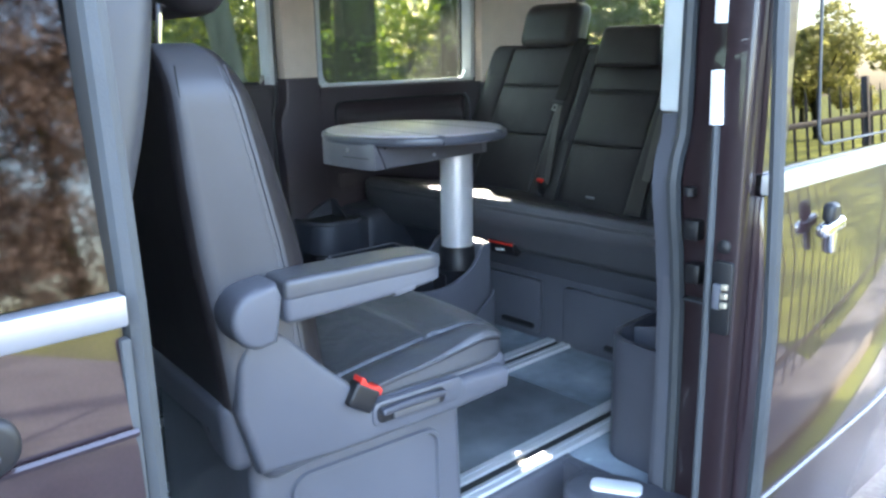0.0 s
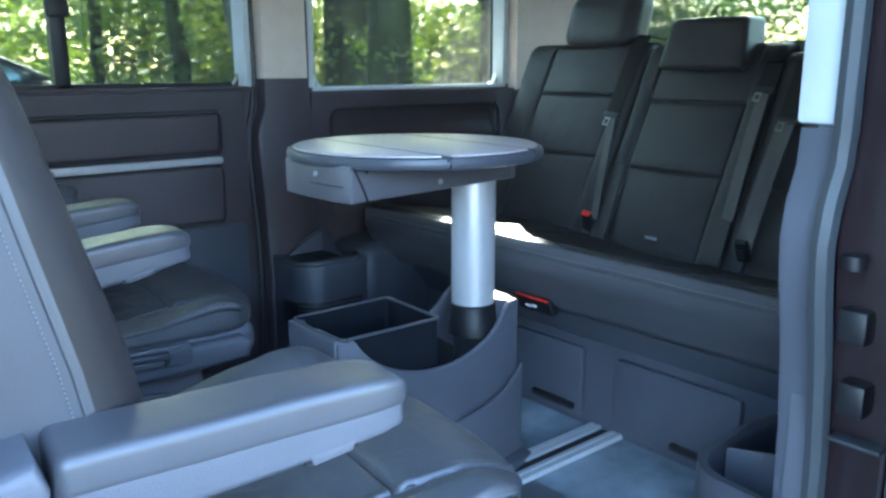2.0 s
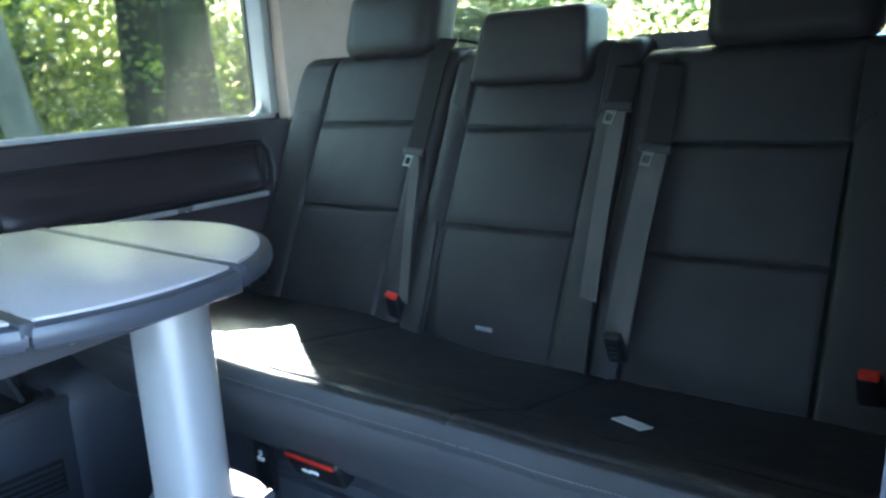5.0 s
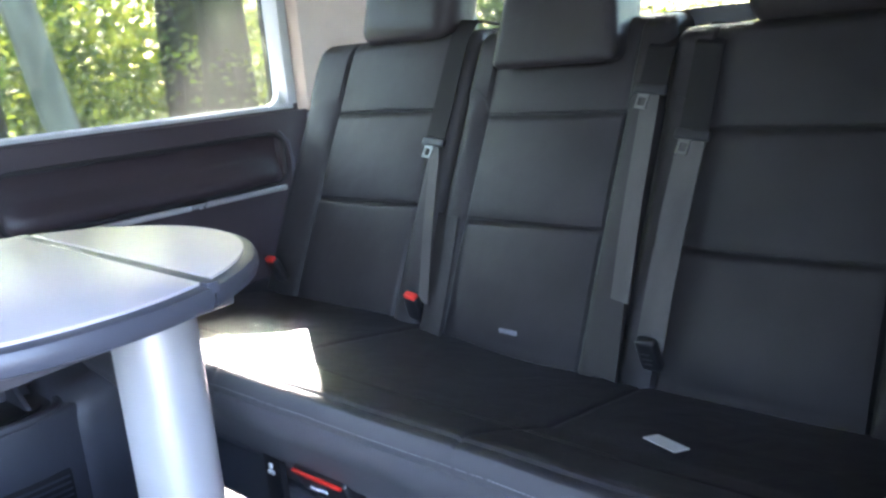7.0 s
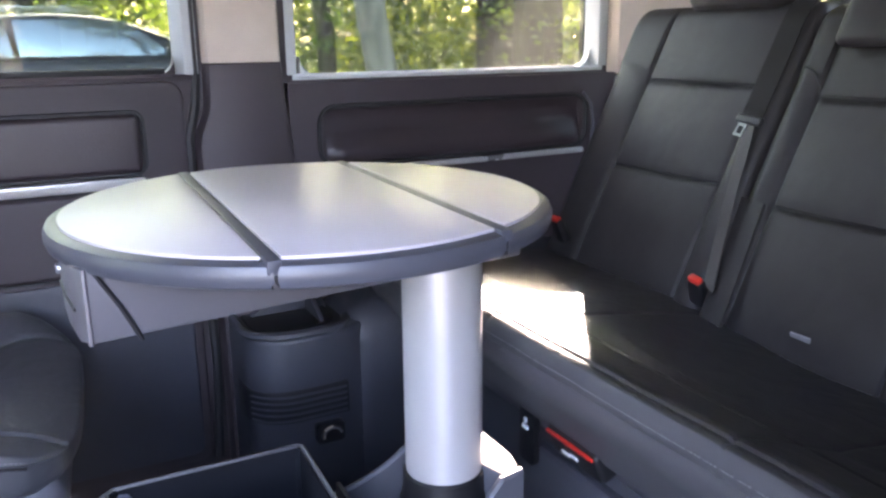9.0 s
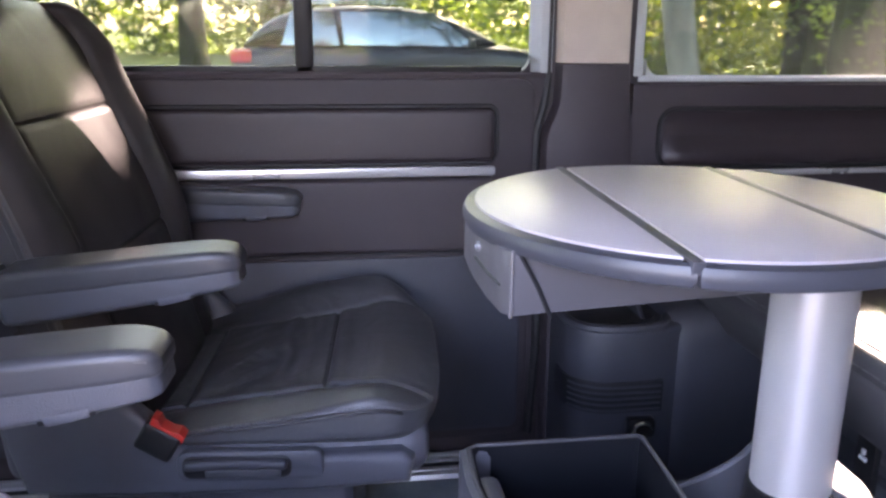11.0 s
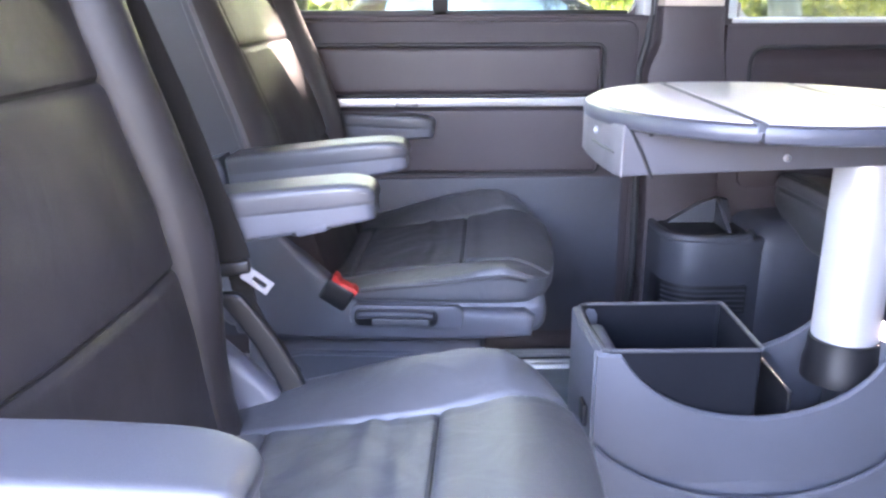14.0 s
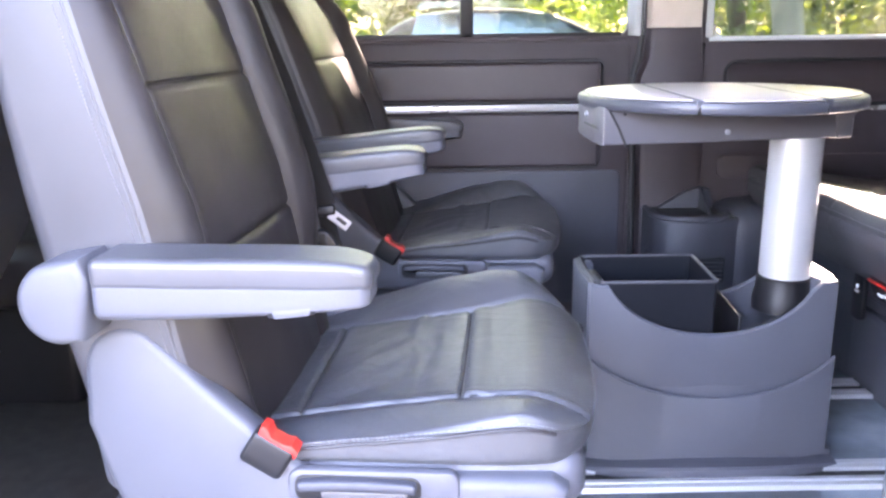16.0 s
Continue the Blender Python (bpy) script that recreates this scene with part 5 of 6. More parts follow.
def bowed_wall(y0, bow, top, z0, thick, mat, name):
    """A wall along x with a bowed plan and a scooped upper edge."""
    bm = bmesh.new()
    cols = []
    n = 28
    for i in range(n + 1):
        x = 1.166 + (1.63 - 1.166) * i / n
        t = 2 * i / n - 1
        y = y0 - bow * (1 - abs(t) ** 2.6)
        z1 = top(x)
        s = math.copysign(thick, bow)
        cols.append([bm.verts.new(q) for q in ((x, y, z0), (x, y, z1 - 0.004), (x, y + s * 0.3, z1), (x, y + s * 0.7, z1), (x, y + s, z1 - 0.004), (x, y + s, z0))])
    for a, b in zip(cols, cols[1:]):
        for k in range(6):
            bm.faces.new((a[k], a[(k + 1) % 6], b[(k + 1) % 6], b[k]))
    bm.faces.new(cols[0])
    bm.faces.new(cols[-1][::-1])
    return part(name, bm, mat, con)


def scoop(x):
    return 0.931 - 0.094 * max(0, 1 - ((x - 1.395) / 0.19) ** 2) ** 0.62


def scoop_low(x):
    return 0.80 - 0.084 * max(0, 1 - ((x - 1.40) / 0.238) ** 2) ** 0.75


bowed_wall(-0.008, 0.022, scoop, 0.73, 0.012, PLASTIC, "scooped_wall")
bowed_wall(0.175, -0.022, scoop, 0.73, 0.012, PLASTIC, "scooped_wall")
bowed_wall(-0.026, 0.024, scoop_low, 0.585, 0.008, PLASTIC, "map_pocket")
part("end_wall", extrude([(1.163, 0.0), (1.175, -0.005), (1.175, 0.178), (1.163, 0.17), (1.158, 0.09)], "z", 0.73, 0.934, 0.003), PLASTIC, con)
part("end_notch", box(1.1555, 1.162, 0.02, 0.05, 0.80, 0.835, 0.002), PLASTIC_DARK, con)
part("post_block", extrude([(1.60, -0.01), (1.627, 0.0), (1.638, 0.03), (1.640, 0.09), (1.636, 0.14), (1.62, 0.17), (1.60, 0.178), (1.59, 0.15), (1.588, 0.09), (1.59, 0.02)], "z", 0.73, 0.934, 0.006), PLASTIC, con)
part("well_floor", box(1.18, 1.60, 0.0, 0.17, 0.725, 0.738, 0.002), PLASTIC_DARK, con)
part("divider", extrude([(0.0, 0.735), (0.17, 0.735), (0.17, 0.872), (0.0, 0.862)], "x", 1.452, 1.458, 0.001), PLASTIC_DARK, con, "thin dark divider")
def crescent():
    """Low foot plate with a bowed front, highest in the middle."""
    bm = bmesh.new()
    cols = []
    for i in range(33):
        t = 2 * i / 32 - 1
        x, y, z = 1.397 + 0.251 * t, -0.046 - 0.042 * (1 - t * t), 0.574 + 0.018 * (1 - t * t)
        cols.append([bm.verts.new(q) for q in ((x, y, 0.561), (x, y, z - 0.004), (x, y + 0.004, z), (x, -0.02, z + 0.004), (x, -0.02, 0.561))])
    for p, q in zip(cols, cols[1:]):
        for k in range(5):
            bm.faces.new((p[k], p[(k + 1) % 5], q[(k + 1) % 5], q[k]))
    bm.faces.new(cols[0])
    bm.faces.new(cols[-1][::-1])
    return bm


part("foot_lip", crescent(), PLASTIC, con, "bowed front lip of the foot")
part("foot", extrude([(-0.02, 0.561), (-0.02, 0.592), (0.2, 0.592), (0.225, 0.567), (0.225, 0.561)], "x", 1.146, 1.648, 0.006), PLASTIC, con, "low foot on the rails")
bin_ = thing("storage_bin", pose(0, 0, 0), "open dark plastic bin set in the console", "bin")
plan = [(1.185, -0.008), (1.398, -0.012), (1.402, -0.008), (1.41, 0.168), (1.405, 0.174), (1.185, 0.176)] + [(1.175, 0.168), (1.17, 0.085), (1.175, 0.0)]
part("shell", open_bin(plan, 0.80, 0.935, 0.005, 0.81), BIN_BLACK, bin_)
rimp = [Vector((u, v, 0.9355)) for u, v in plan]
# lighter than the shell: the light along the edge is put into its colour
part("rim", tube(rimp + rimp[:1], 0.003, 8, closed_ends=False), LEATHER_PAD, bin_, "rim in a lighter grey for the light on it")
part("grip", soft(0.03, 0.09, 0.05, 0.012, lambda p: Vector((1.19 + p.x, 0.08 + p.y, 0.90 + p.z)), (2, 4, 2)), PLASTIC, bin_, "rounded inner grip")

table = thing("swivel_table", pose(PX, PY, 0.86), "round silver-grey folding table on a silver post", "table")
ox, oy, oz = PX, PY, 0.86


def tl(bm):
    return moved(bm, Matrix.Translation((-ox, -oy, -oz)))


part("collar", tl(turn_profile([(0.055, 0.86), (0.055, 0.885), (0.051, 0.90), (0.05, 0.925), (0.048, 0.927)], PX, PY, 32)), PLASTIC_DARK, table, "black plastic collar")
part("post", tl(turn_profile([(0.0465, 0.9275), (0.047, 0.93), (0.047, 1.196)], PX, PY, 48)), SILVER, table, "satin silver post")
box_plan = [(1.162, -0.046), (1.170, -0.058), (1.39, -0.028), (1.628, 0.004), (1.635, 0.016), (1.635, 0.088), (1.628, 0.10), (1.39, 0.132), (1.170, 0.162), (1.162, 0.15), (1.158, 0.10), (1.157, 0.052), (1.158, 0.0)]
hs = part("housing", tl(extrude(box_plan, "z", 1.197, 1.262, 0.004)), TABLE_BOX, table, "mid-grey plastic housing")
for sx, sy, sz in ((1.392, -0.030, 1.214), (1.157, 0.032, 1.243)):
    part("screw_cap", tl(moved(turn_profile([(0.005, 0), (0.005, 0.003), (0.0035, 0.004), (0.0025, 0.001)], 0, 0, 14), pose(sx, sy, sz, 90, 0, 0) if sx > 1.2 else pose(sx, sy, sz, 0, -90, 0))), ANODISED, hs, "bright screw cap")
part("screw_hole", tl(moved(turn_profile([(0.003, 0), (0.003, 0.002)], 0, 0, 10), pose(1.205, -0.055, 1.250, 90, 0, 0))), PLASTIC_DARK, hs)
part("hinge_line", tl(tube([(1.178, -0.058, 1.258), (1.196, -0.056, 1.225), (1.21, -0.054, 1.194)], 0.0022, 6)), PLASTIC_DARK, hs)
part("housing_joint", tl(tube([(1.170, -0.0582, 1.197), (1.170, -0.0582, 1.262)], 0.0022, 6)), TABLE_BOX, hs)
part("housing_joint", tl(tube([(1.1615, -0.046, 1.226), (1.1575, 0.0, 1.226), (1.1565, 0.052, 1.226)], 0.0015, 6)), PLASTIC_DARK, hs)
part("bracket", tl(extrude([(1.60, 1.199), (1.645, 1.26), (1.59, 1.262)], "y", -0.004, 0.10, 0.003)), TABLE_BOX, hs)


def disc_piece(x0, x1, r, z0, z1, bevel):
    """A slice of the round top between two chords."""
    pts = []
    n = 96
    for i in range(n):
        a = 2 * math.pi * i / n
        pts.append((r * math.cos(a), r * math.sin(a)))
    keep = []
    for i, (u, v) in enumerate(pts):
        if x0 <= u <= x1:
            keep.append((u, v))
        else:
            c = x0 if u < x0 else x1
            if abs(c) < r:
                vv = math.copysign(math.sqrt(r * r - c * c), v)
                if not keep or (abs(keep[-1][0] - c) > 1e-6 or abs(keep[-1][1] - vv) > 1e-6):
                    keep.append((c, vv))
    if len(keep) > 2 and abs(keep[0][0] - keep[-1][0]) < 1e-6 and abs(keep[0][1] - keep[-1][1]) < 1e-6:
        keep.pop()
    return extrude(keep, "z", z0, z1, bevel, 2)


spin = pose(CX, CY, 0, 0, 0, -2.5)
J1, J2 = -0.093, 0.108
for x0, x1 in ((-1, J1 - 0.0012), (J1 + 0.0012, J2 - 0.0012), (J2 + 0.0012, 1)):
    p = part("tabletop", tl(moved(disc_piece(x0, x1, R, TOP - 0.025, TOP - 0.003, 0.008), spin)), TABLE_RIM, table, "table leaf with dark moulded rim")
    part("inlay", tl(moved(disc_piece(x0 + (0.006 if x0 > -1 else 0), x1 - (0.006 if x1 < 1 else 0), R - 0.013, TOP - 0.0032, TOP, 0.001), spin)), TABLE, p, "silver-grey laminate")
for j in (J1, J2):
    half = math.sqrt((R - 0.0015) ** 2 - j * j)
    part("joint_strip", tl(moved(box(j - 0.0055, j + 0.0055, -half, half, TOP - 0.012, TOP - 0.0006, 0.0006), spin)), TABLE_RIM, table, "grey rubber joint strip")

# thin white plate added in place of a small sun patch on the bench
fleck = tagged(new("sun_fleck"), "small pale plate painted as a sun patch on the dark bench", "paper")
fleck.matrix_world = pose(1.949, -0.359, FLOOR + 0.4205, 0, 8, 0) @ pose(0, 0, 0, 0, 0, 69)
part("sheet", box(-0.027, 0.027, -0.012, 0.012, 0, 0.001, 0), WHITE, fleck)


# ---- outside ----
LANE = Vector((SUN_WAY.y, -SUN_WAY.x, 0)).normalized()


FLAT = Vector((SUN_WAY.x, SUN_WAY.y, 0)).normalized()
SLOPE = SUN_WAY.z / math.hypot(SUN_WAY.x, SUN_WAY.y)
# slots cut through the leaves to shape where sun falls
GAPS = ((1.0, 1.24, 0.02, 0.12), (1.22, 1.62, 0.02, 0.40), (3.6, 13.0, -0.6, 3.2), (0.20, 0.233, 0.77, 0.85), (0.343, 0.368, 0.73, 0.80))


def in_clearing(p):
    """Inside one of the gaps cut into the foliage to let chosen sun patches in."""
    along = FLAT.dot(p)
    if along < 3:
        return False
    s, w = p.dot(LANE), p.z - along * SLOPE
    grow = 0.02 + 0.002 * along + 0.05 * noise.noise(Vector((s * 7, w * 7, 1.3)))
    return any(a - grow < s < b + grow and c - grow < w < d + grow for a, b, c, d in GAPS)


def rise(x, y):
    """Height of the ground: level round the van, a low bank behind it."""
    return 0.22 * max(0, min(1, (y - 2.5) / 5)) + 0.05 * noise.noise(Vector((x * 0.2, y * 0.2, 0))) * max(0.0, min(1.0, (y - 2.5) / 6))


def ground():
    bm = bmesh.new()
    xs = [-400, -120, -50] + [-24 + 1.5 * i for i in range(40)] + [60, 120, 400]
    ys = [-400, -120, -50] + [-24 + 1.2 * i for i in range(48)] + [60, 120, 400]
    g = [[bm.verts.new((x, y, rise(x, y))) for y in ys] for x in xs]
    for i in range(len(xs) - 1):
        for j in range(len(ys) - 1):
            bm.faces.new((g[i][j], g[i + 1][j], g[i + 1][j + 1], g[i][j + 1]))
    return bm


structure("ground", ground(), GRASS, "sunlit rough grass under trees", "ground")


def strip(y0, y1, lift, x0=-40, n=100):
    bm = bmesh.new()
    xs = [x0 + 1.0 * i for i in range(n)]
    ys = [y0 + (y1 - y0) * j / 6 for j in range(7)]
    g = [[bm.verts.new((x, y, rise(x, y) + lift)) for y in ys] for x in xs]
    for i in range(len(xs) - 1):
        for j in range(6):
            bm.faces.new((g[i][j], g[i + 1][j], g[i + 1][j + 1], g[i][j + 1]))
    return bm


structure("road", strip(-1.55, 3.4, 0.03), GRAVEL, "grey gravel drive beneath the van", "road")
structure("road_edge", strip(-1.80, -1.55, 0.03, -40, 43), GRAVEL, "gravel up to the kerb beside the van", "road")
structure("pavement", strip(-2.42, -1.88, 0.05), ASPHALT, "worn grey asphalt path beside the drive", "pavement")
def forecourt():
    bm = bmesh.new()
    xs = [-40 + 1.55 * i for i in range(29)]
    ys = [-45 + 4.73 * j for j in range(10)]
    g = [[bm.verts.new((x, y, rise(x, y) + 0.028)) for y in ys] for x in xs]
    for i in range(len(xs) - 1):
        for j in range(len(ys) - 1):
            bm.faces.new((g[i][j], g[i + 1][j], g[i + 1][j + 1], g[i][j + 1]))
    return bm


structure("road_near", forecourt(), ASPHALT, "wide asphalt forecourt in front of the van", "road")
structure("kerb", extrude([(-1.88, -0.05), (-1.80, -0.05), (-1.80, 0.075), (-1.82, 0.085), (-1.87, 0.085)], "x", -30, 40, 0.008), KERB, "low stone kerb of the drive", "kerb")


def railing(y, x0, x1, z, label, tall=1.45, gap=0.14, thick=0.011):
    f = thing("railings", pose(x0, y, z), label, "fence")
    n = int((x1 - x0) / gap)
    bar = tube([(0, 0, 0), (0, 0, tall), (0, 0, tall + 0.07)], thick, 6, [thick, thick, 0.002])
    first = part("bar", bar, IRON, f)
    for i in range(1, n):
        o = new("bar", first.data)
        o.parent = f
        o.location = (i * gap, 0, 0)
    for h in (0.18, tall - 0.15):
        part("rail", box(0, x1 - x0, -0.012, 0.012, h, h + 0.035, 0.003), IRON, f)
    for i in range(0, n, 18):
        part("post", box(i * gap + 0.05, i * gap + 0.09, -0.02, 0.02, 0, tall + 0.12, 0.004), IRON, f)
    return f


railing(12.7, 4.6, 26, 0.2, "black iron railings behind the trees")
railing(-2.46, 2.6, 20, 0.0, "black iron railings on the near verge", 1.36, 0.165, 0.0085)


def leaves(bm_list, rng, centre, radius, count, size, squash=0.8):
    verts, faces = bm_list
    for _ in range(count):
        while True:
            v = Vector((rng.uniform(-1, 1), rng.uniform(-1, 1), rng.uniform(-1, 1)))
            if 0.15 < v.length < 1:
                break
        p = centre + Vector((v.x * radius, v.y * radius, v.z * radius * squash))
        a = Vector((rng.uniform(-1, 1), rng.uniform(-1, 1), rng.uniform(-0.6, 0.6))).normalized()
        b = a.orthogonal().normalized()
        b = (b * math.cos(rng.random() * 6) + a.cross(b) * math.sin(rng.random() * 6)).normalized()
        s = size * rng.uniform(0.6, 1.3)
        if in_clearing(p):
            continue
        k = len(verts)
        verts += [p - a * s, p + b * s * 0.5, p + a * s, p - b * s * 0.5 + Vector((0, 0, s * 0.15))]
        faces.append((k, k + 1, k + 2, k + 3))


def leaf_part(name, data, mat, parent=None):
    me = bpy.data.meshes.new(name)
    me.from_pydata([tuple(v) for v in data[0]], [], data[1])
    me.materials.append(mat)
    ob = new(name, me)
    if parent is not None:
        ob.parent = parent
    return ob


def lean_at(pts, h):
    """Centre of a trunk at a height."""
    for a, b in zip(pts, pts[1:]):
        if h <= b[2]:
            t = (h - a[2]) / (b[2] - a[2])
            return a[0] + (b[0] - a[0]) * t, a[1] + (b[1] - a[1]) * t
    return pts[-1][:2]


def tree(x, y, height, girth, crown, seed, bark=BARK, leaf=LEAF_LIGHT, low=2.7, clumps=26, label="broad-leaved tree with a thick trunk", top=0.8, lean=None, ivy=False):
    rng = random.Random(seed)
    z0 = rise(x, y)
    t = thing("tree", pose(x, y, z0 - 0.05), label, "tree", "trees")
    bend = rng.uniform(-0.06, 0.06) if lean is None else lean
    pts = [(bend * h * rng.uniform(0.5, 1.5), bend * h * 0.6 * rng.uniform(0, 1.5), h) for h in [0, 0.25, 0.6, 1.2, 2.0, 3.0, 4.2, height * 0.6, height * 0.8] if h <= max(3.1, height * top)]
    tp = [girth * k for k in (1.35, 1.12, 1.0, 0.96, 0.9, 0.85, 0.72, 0.5, 0.2)][:len(pts)]
    bm = tube(pts, girth, 14, tp)
    for v in bm.verts:
        n = noise.noise(Vector((v.co.x * 4 + seed, v.co.y * 4, v.co.z * 0.8)))
        v.co.x += n * girth * 0.22
        v.co.y += n * girth * 0.22
    part("trunk", bm, bark, t)
    limbs = []
    data = ([], [])
    for i in range(7 if height > 5 else 4):
        a = rng.uniform(0, 2 * math.pi)
        h0 = rng.uniform(low, height * 0.6)
        reach = rng.uniform(0.5, 0.95) * crown
        up = rng.uniform(0.3, 1.0) * crown * 0.8
        e = Vector((math.cos(a) * reach, math.sin(a) * reach, h0 + up))
        mid = Vector((math.cos(a) * reach * 0.45, math.sin(a) * reach * 0.45, h0 + up * 0.3))
        if in_clearing(Vector((x, y, z0)) + e) or in_clearing(Vector((x, y, z0)) + mid):
            continue
        limbs.append(tube([(0, 0, h0 - 0.2), mid, e], 0.05, 7, [girth * 0.42, girth * 0.25, 0.02]))
        leaves(data, rng, Vector((x, y, z0)) + e, crown * 0.34, 260, 0.10)
    part("limbs", merge(*limbs), bark, t)
    for i in range(clumps):
        v = Vector((rng.gauss(0, 0.5), rng.gauss(0, 0.5), rng.gauss(0, 0.42)))
        c = Vector((x, y, z0 + low + (height - low) * 0.55)) + Vector((v.x * crown, v.y * crown, v.z * (height - low) * 0.6))
        c.z = max(c.z, z0 + low)
        leaves(data, rng, c, crown * rng.uniform(0.16, 0.32), 260, 0.10)
    if ivy:
        for i in range(26):
            h = rng.uniform(0.3, 4.0)
            a = rng.uniform(0, 6.28)
            leaves(data, rng, Vector((x + lean_at(pts, h)[0] + math.cos(a) * girth, y + lean_at(pts, h)[1] + math.sin(a) * girth, z0 + h)), girth * 0.7 + 0.05, 30, 0.045)
    if data[1]:
        off = Vector((x, y, z0 - 0.05))
        leaf_part("crown", ([v - off for v in data[0]], data[1]), leaf, t)
    return t


TREES = [(8.35, 10.9, 13, 0.42, 4.2, 1, BARK, 0.8, 0.01), (6.45, 7.0, 12, 0.29, 3.4, 2, BARK, 0.25, -0.02), (4.19, 5.9, 11, 0.14, 3.0, 4, BARK_PALE, 0.8, -0.13),
         (5.0, 9.9, 12, 0.13, 3.2, 5, BARK, 0.8, -0.04), (8.5, 7.4, 12, 0.19, 3.4, 6, BARK, 0.8, 0.03), (4.5, 12.0, 12, 0.1, 3.0, 7, BARK, 0.8, 0.03), (11.8, 8.6, 13, 0.36, 4.0, 8, BARK, 0.8, 0.0),
         (14.5, 3.5, 11, 0.3, 3.8, 9, BARK, 0.8, 0.0), (17.0, 1.6, 11, 0.3, 3.4, 10, BARK, 0.8, 0.0), (2.0, 33, 14, 0.4, 5.5, 11, BARK, 0.8, 0.0), (-2.6, 24.0, 13, 0.4, 4.5, 12, BARK, 0.8, 0.0),
         (10, 19, 14, 0.3, 4.5, 13, BARK, 0.8, 0.0), (-12, 30, 14, 0.4, 5.5, 14, BARK, 0.8, 0.0), (15.5, 15, 14, 0.35, 4.8, 15, BARK, 0.8, 0.0)]
for i, (x, y, hgt, g, cr, sd_, bk_, tp_, ln_) in enumerate(TREES):
    tree(x, y, hgt, g, cr, sd_, bk_, LEAF_LIGHT if i % 3 else LEAF_SHADE, label="shady broad-leaved tree with a thick trunk beyond the van" if bk_ is BARK else "leaning tree with pale flaking bark beyond the van", top=tp_, lean=ln_, ivy=bk_ is BARK and i < 7)
for i, (x, y, hgt, g, cr, lw) in enumerate([(16.0, -11.5, 3.4, 0.12, 1.7, 0.9), (7.4, -24.5, 12.5, 0.32, 4.0, 0.9), (4.9, -25.5, 12.0, 0.32, 4.0, 0.9)]):
    tree(x, y, hgt, g, cr, 40 + i, BARK, LEAF_LIGHT if i == 0 else LEAF_BROWN, lw, 22 if i == 0 else 80, "sunlit broad-leaved tree on the near verge" if i == 0 else "dense reddish-leaved tree on the near side")


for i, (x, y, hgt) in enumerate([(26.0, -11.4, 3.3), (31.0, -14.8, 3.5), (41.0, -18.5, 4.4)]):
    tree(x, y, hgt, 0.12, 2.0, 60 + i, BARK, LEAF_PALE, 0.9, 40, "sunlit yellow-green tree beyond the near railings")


def hedge(points, height, depth, count, seed, mat, label, leaf=0.085, each=34):
    rng = random.Random(seed)
    data = ([], [])
    for i in range(count):
        k = rng.random() * (len(points) - 1)
        a, b = Vector((*points[int(k)], 0)), Vector((*points[int(k) + 1], 0))
        p = a.lerp(b, k % 1)
        n = 0.5 + 0.5 * noise.noise(Vector((p.x * 0.35, p.y * 0.35, seed)))
        hh = height * (0.55 + 0.6 * n)
        c = Vector((p.x + rng.gauss(0, depth), p.y + rng.gauss(0, depth), rise(p.x, p.y) + rng.random() ** 0.8 * hh))
        leaves(data, rng, c, 0.6, each, leaf)
    ob = leaf_part("undergrowth", data, mat)
    return tagged(ob, label, "shrubs", kind="stuff")


hedge([(-40, 36), (-20, 40), (0, 42), (8, 34)], 9.0, 2.0, 1800, 70, LEAF_LIGHT, "far sunlit wood across the park", 0.17, 60)
hedge([(5, 17), (10, 18), (17, 17), (21, 11)], 6.0, 1.3, 2100, 71, LEAF_LIGHT, "thick sunlit wood closing the park behind the railings", 0.062, 62)
hedge([(5.5, 14.6), (10, 15), (15, 14), (18, 10)], 3.0, 0.7, 800, 72, LEAF_SHADE, "shaded bushes behind the railings", 0.065, 50)
hedge([(18, 13), (20, 8), (20.5, 2), (21, -1)], 6.5, 1.2, 1900, 73, LEAF_LIGHT, "sunlit shrubs behind the van", 0.062, 58)
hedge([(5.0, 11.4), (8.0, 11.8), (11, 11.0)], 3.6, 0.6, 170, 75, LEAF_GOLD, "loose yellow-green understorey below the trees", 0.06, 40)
hedge([(-16, -19), (-4, -20), (9, -22)], 4.5, 0.9, 800, 76, LEAF_BROWN, "reddish-brown shrubs facing the van")
hedge([(-60, -52), (-8, -55), (30, -52), (70, -40)], 4.0, 1.6, 900, 74, LEAF_LIGHT, "sunlit hedge beyond the near railings")


def boughs():
    """Dense leaf masses high up towards the sun, added out of view to block it."""
    rng = random.Random(91)
    data = ([], [])
    flat = Vector((SUN_WAY.x, SUN_WAY.y, 0)).normalized()
    for i in range(150):
        along = rng.uniform(8.0, 13.0)
        c = Vector((1.3, 0.2, 1.0)) + flat * along + LANE * rng.uniform(-2.6, 1.6) + Vector((0, 0, along * 0.53 + rng.uniform(-1.2, 2.6)))
        leaves(data, rng, c, 0.6, 150, 0.11)
    return tagged(leaf_part("sun_blocking_boughs", data, LEAF_LIGHT), "unseen dense leafy boughs added to block the sun", "foliage", kind="stuff")


boughs()


def smooth_skin(ob):
    m = ob.modifiers.new("smooth", "SUBSURF")
    m.levels = m.render_levels = 2


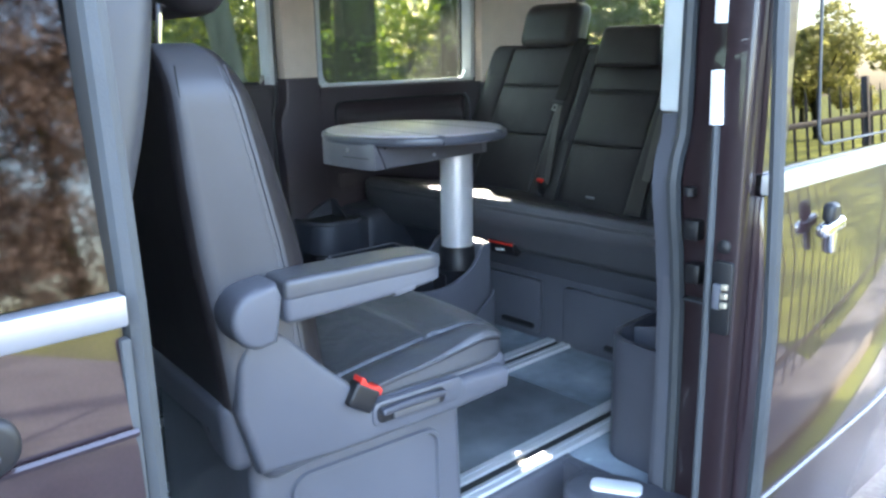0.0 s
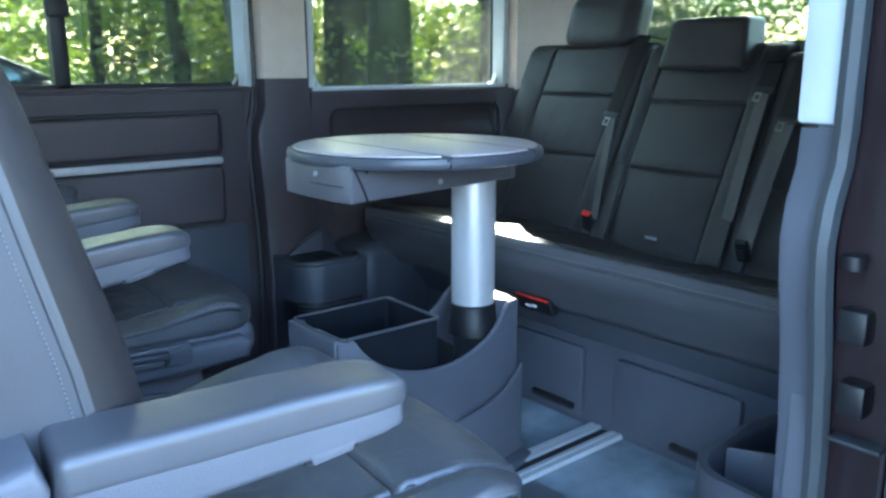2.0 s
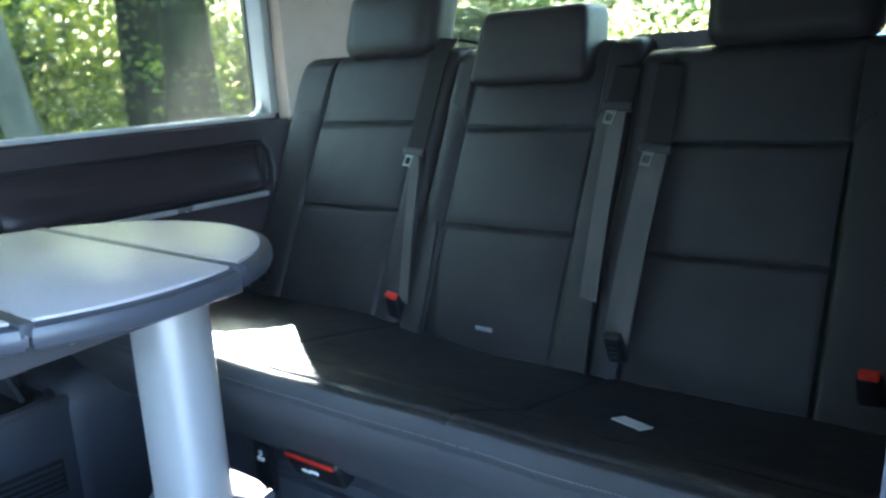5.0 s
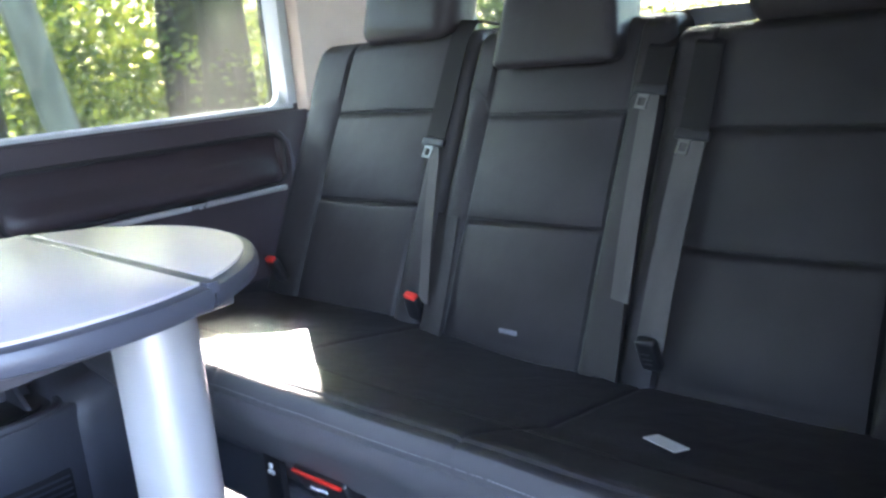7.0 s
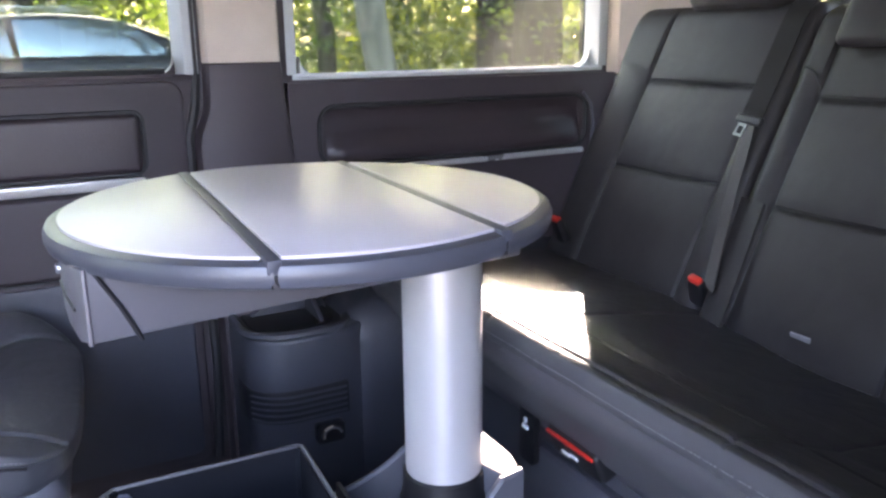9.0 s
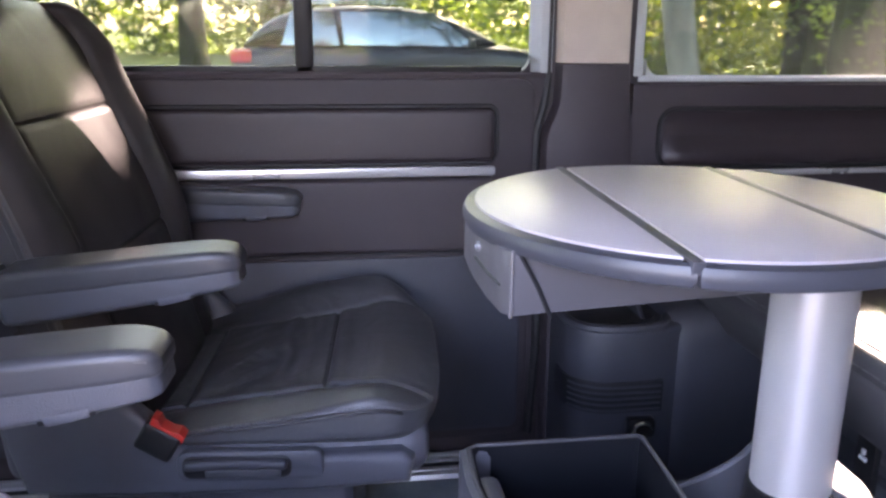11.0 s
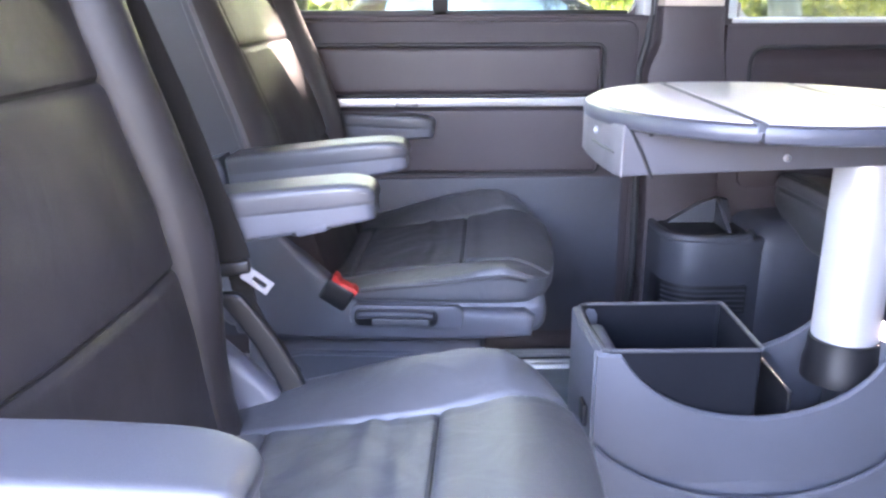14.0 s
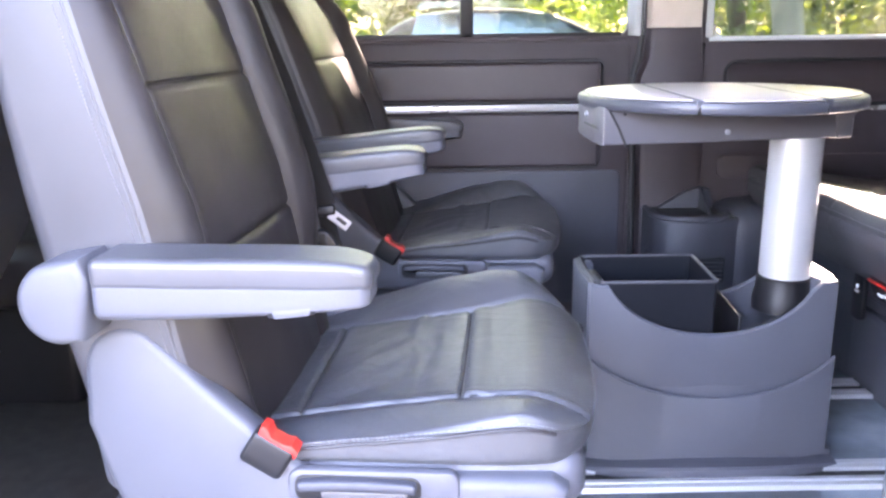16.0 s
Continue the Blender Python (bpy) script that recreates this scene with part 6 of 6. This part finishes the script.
def parked_car(m, paint, label):
    c = thing("car", m, label, "car")
    # body sections along x: (x, half width, sill height, shoulder height)
    rows = [(-2.05, 0.66, 0.42, 0.72), (-1.98, 0.80, 0.30, 0.95), (-1.6, 0.86, 0.24, 0.98), (-0.8, 0.88, 0.22, 0.97), (0.2, 0.88, 0.22, 0.97), (0.9, 0.87, 0.24, 0.99), (1.5, 0.84, 0.26, 0.98), (1.95, 0.76, 0.30, 0.88), (2.13, 0.62, 0.38, 0.66)]
    bm = bmesh.new()
    rings = []
    for x, w, s, t in rows:
        ring = [(-w * 0.92, s), (-w, s + 0.12), (-w, t - 0.12), (-w * 0.95, t - 0.02), (-w * 0.7, t + 0.02), (w * 0.7, t + 0.02), (w * 0.95, t - 0.02), (w, t - 0.12), (w, s + 0.12), (w * 0.92, s)]
        rings.append([bm.verts.new((x, y, z)) for y, z in ring])
    for a, b in zip(rings, rings[1:]):
        for k in range(10):
            bm.faces.new((a[k], a[(k + 1) % 10], b[(k + 1) % 10], b[k]))
    bm.faces.new(rings[0][::-1])
    bm.faces.new(rings[-1])
    smooth_skin(part("body", bm, paint, c, angle=3.0))
    bm = bmesh.new()
    rings = []
    for x, w, z in [(-1.95, 0.70, 0.96), (-1.6, 0.66, 1.30), (-1.2, 0.63, 1.44), (-0.3, 0.63, 1.49), (0.4, 0.64, 1.44), (0.9, 0.68, 1.24), (1.4, 0.72, 1.0)]:
        rings.append([bm.verts.new(q) for q in ((x, -0.78 if z > 1 else -w, 0.93), (x, -w, z - 0.04), (x, -w * 0.85, z), (x, w * 0.85, z), (x, w, z - 0.04), (x, 0.78 if z > 1 else w, 0.93))])
    for a, b in zip(rings, rings[1:]):
        for k in range(6):
            bm.faces.new((a[k], a[(k + 1) % 6], b[(k + 1) % 6], b[k]))
    bm.faces.new(rings[0][::-1])
    bm.faces.new(rings[-1])
    smooth_skin(part("cabin", bm, paint, c, angle=3.0))
    for s in (-1, 1):
        for x0, x1, x2, x3 in ((-1.42, -0.72, -0.78, -1.30), (-0.66, 1.0, 0.46, -0.70)):
            part("window", moved(extrude([(x0, 0.99), (x1, 0.98), (x2, 1.40), (x3, 1.40)], "y", -0.006, 0.006, 0.002), pose(0, s * 0.745, 0) @ Matrix.Translation((0, 0, 0.98)) @ Matrix.Rotation(radians(s * 15), 4, "X") @ Matrix.Translation((0, 0, -0.98))), GLASS_CAR, c, "dark glass")
        part("tail_light", soft(0.25, 0.05, 0.16, 0.02, lambda p, s=s: Vector((-1.9 + p.x, s * 0.80 + p.y, 0.86 + p.z)), (3, 2, 2)), LAMP_RED, c, "red tail light")
        part("headlight", soft(0.28, 0.06, 0.1, 0.02, lambda p, s=s: Vector((1.78 + p.x, s * 0.76 + p.y, 0.66 + p.z)), (3, 2, 2)), CHROME, c, "clear headlight")
        part("mirror", soft(0.1, 0.16, 0.11, 0.03, lambda p, s=s: Vector((0.9 + p.x, s * 0.95 + p.y, 1.02 + p.z)), (2, 3, 2)), paint, c)
        part("roof_rail", tube([(-1.3, s * 0.58, 1.47), (-1.2, s * 0.58, 1.52), (0.2, s * 0.58, 1.53), (0.3, s * 0.58, 1.46)], 0.015, 6), CHROME, c, "bright roof rail")
        for x in (-1.28, 1.32):
            wh = part("wheel", moved(turn_profile([(0.26, -0.10), (0.31, -0.08), (0.315, 0.08), (0.26, 0.10)], 0, 0, 24), pose(x, s * 0.80, 0.315, 90, 0, 0)), TYRE, c, "black tyre")
            part("rim", moved(turn_profile([(0.2, -0.105), (0.2, 0.105)], 0, 0, 20), pose(x, s * 0.80, 0.315, 90, 0, 0)), CHROME, wh, "silver rim")
    return c


GLASS_CAR = material("dark car glass", (0.16, 0.19, 0.21), 0.06, metal=0.8, vary=0.1, scale=3, spec=0.8)
parked_car(pose(1.95, 10.3, 0.28), PAINT_BLUE, "dark blue hatchback parked on the grass beyond the van")
WHITE_PAINT = material("white car paint", (0.7, 0.7, 0.7), 0.3, vary=0.03, scale=200, coat=1.0)
parked_car(pose(9.2, 1.6, 0.0, 0, 0, 96), WHITE_PAINT, "white car parked behind the van")
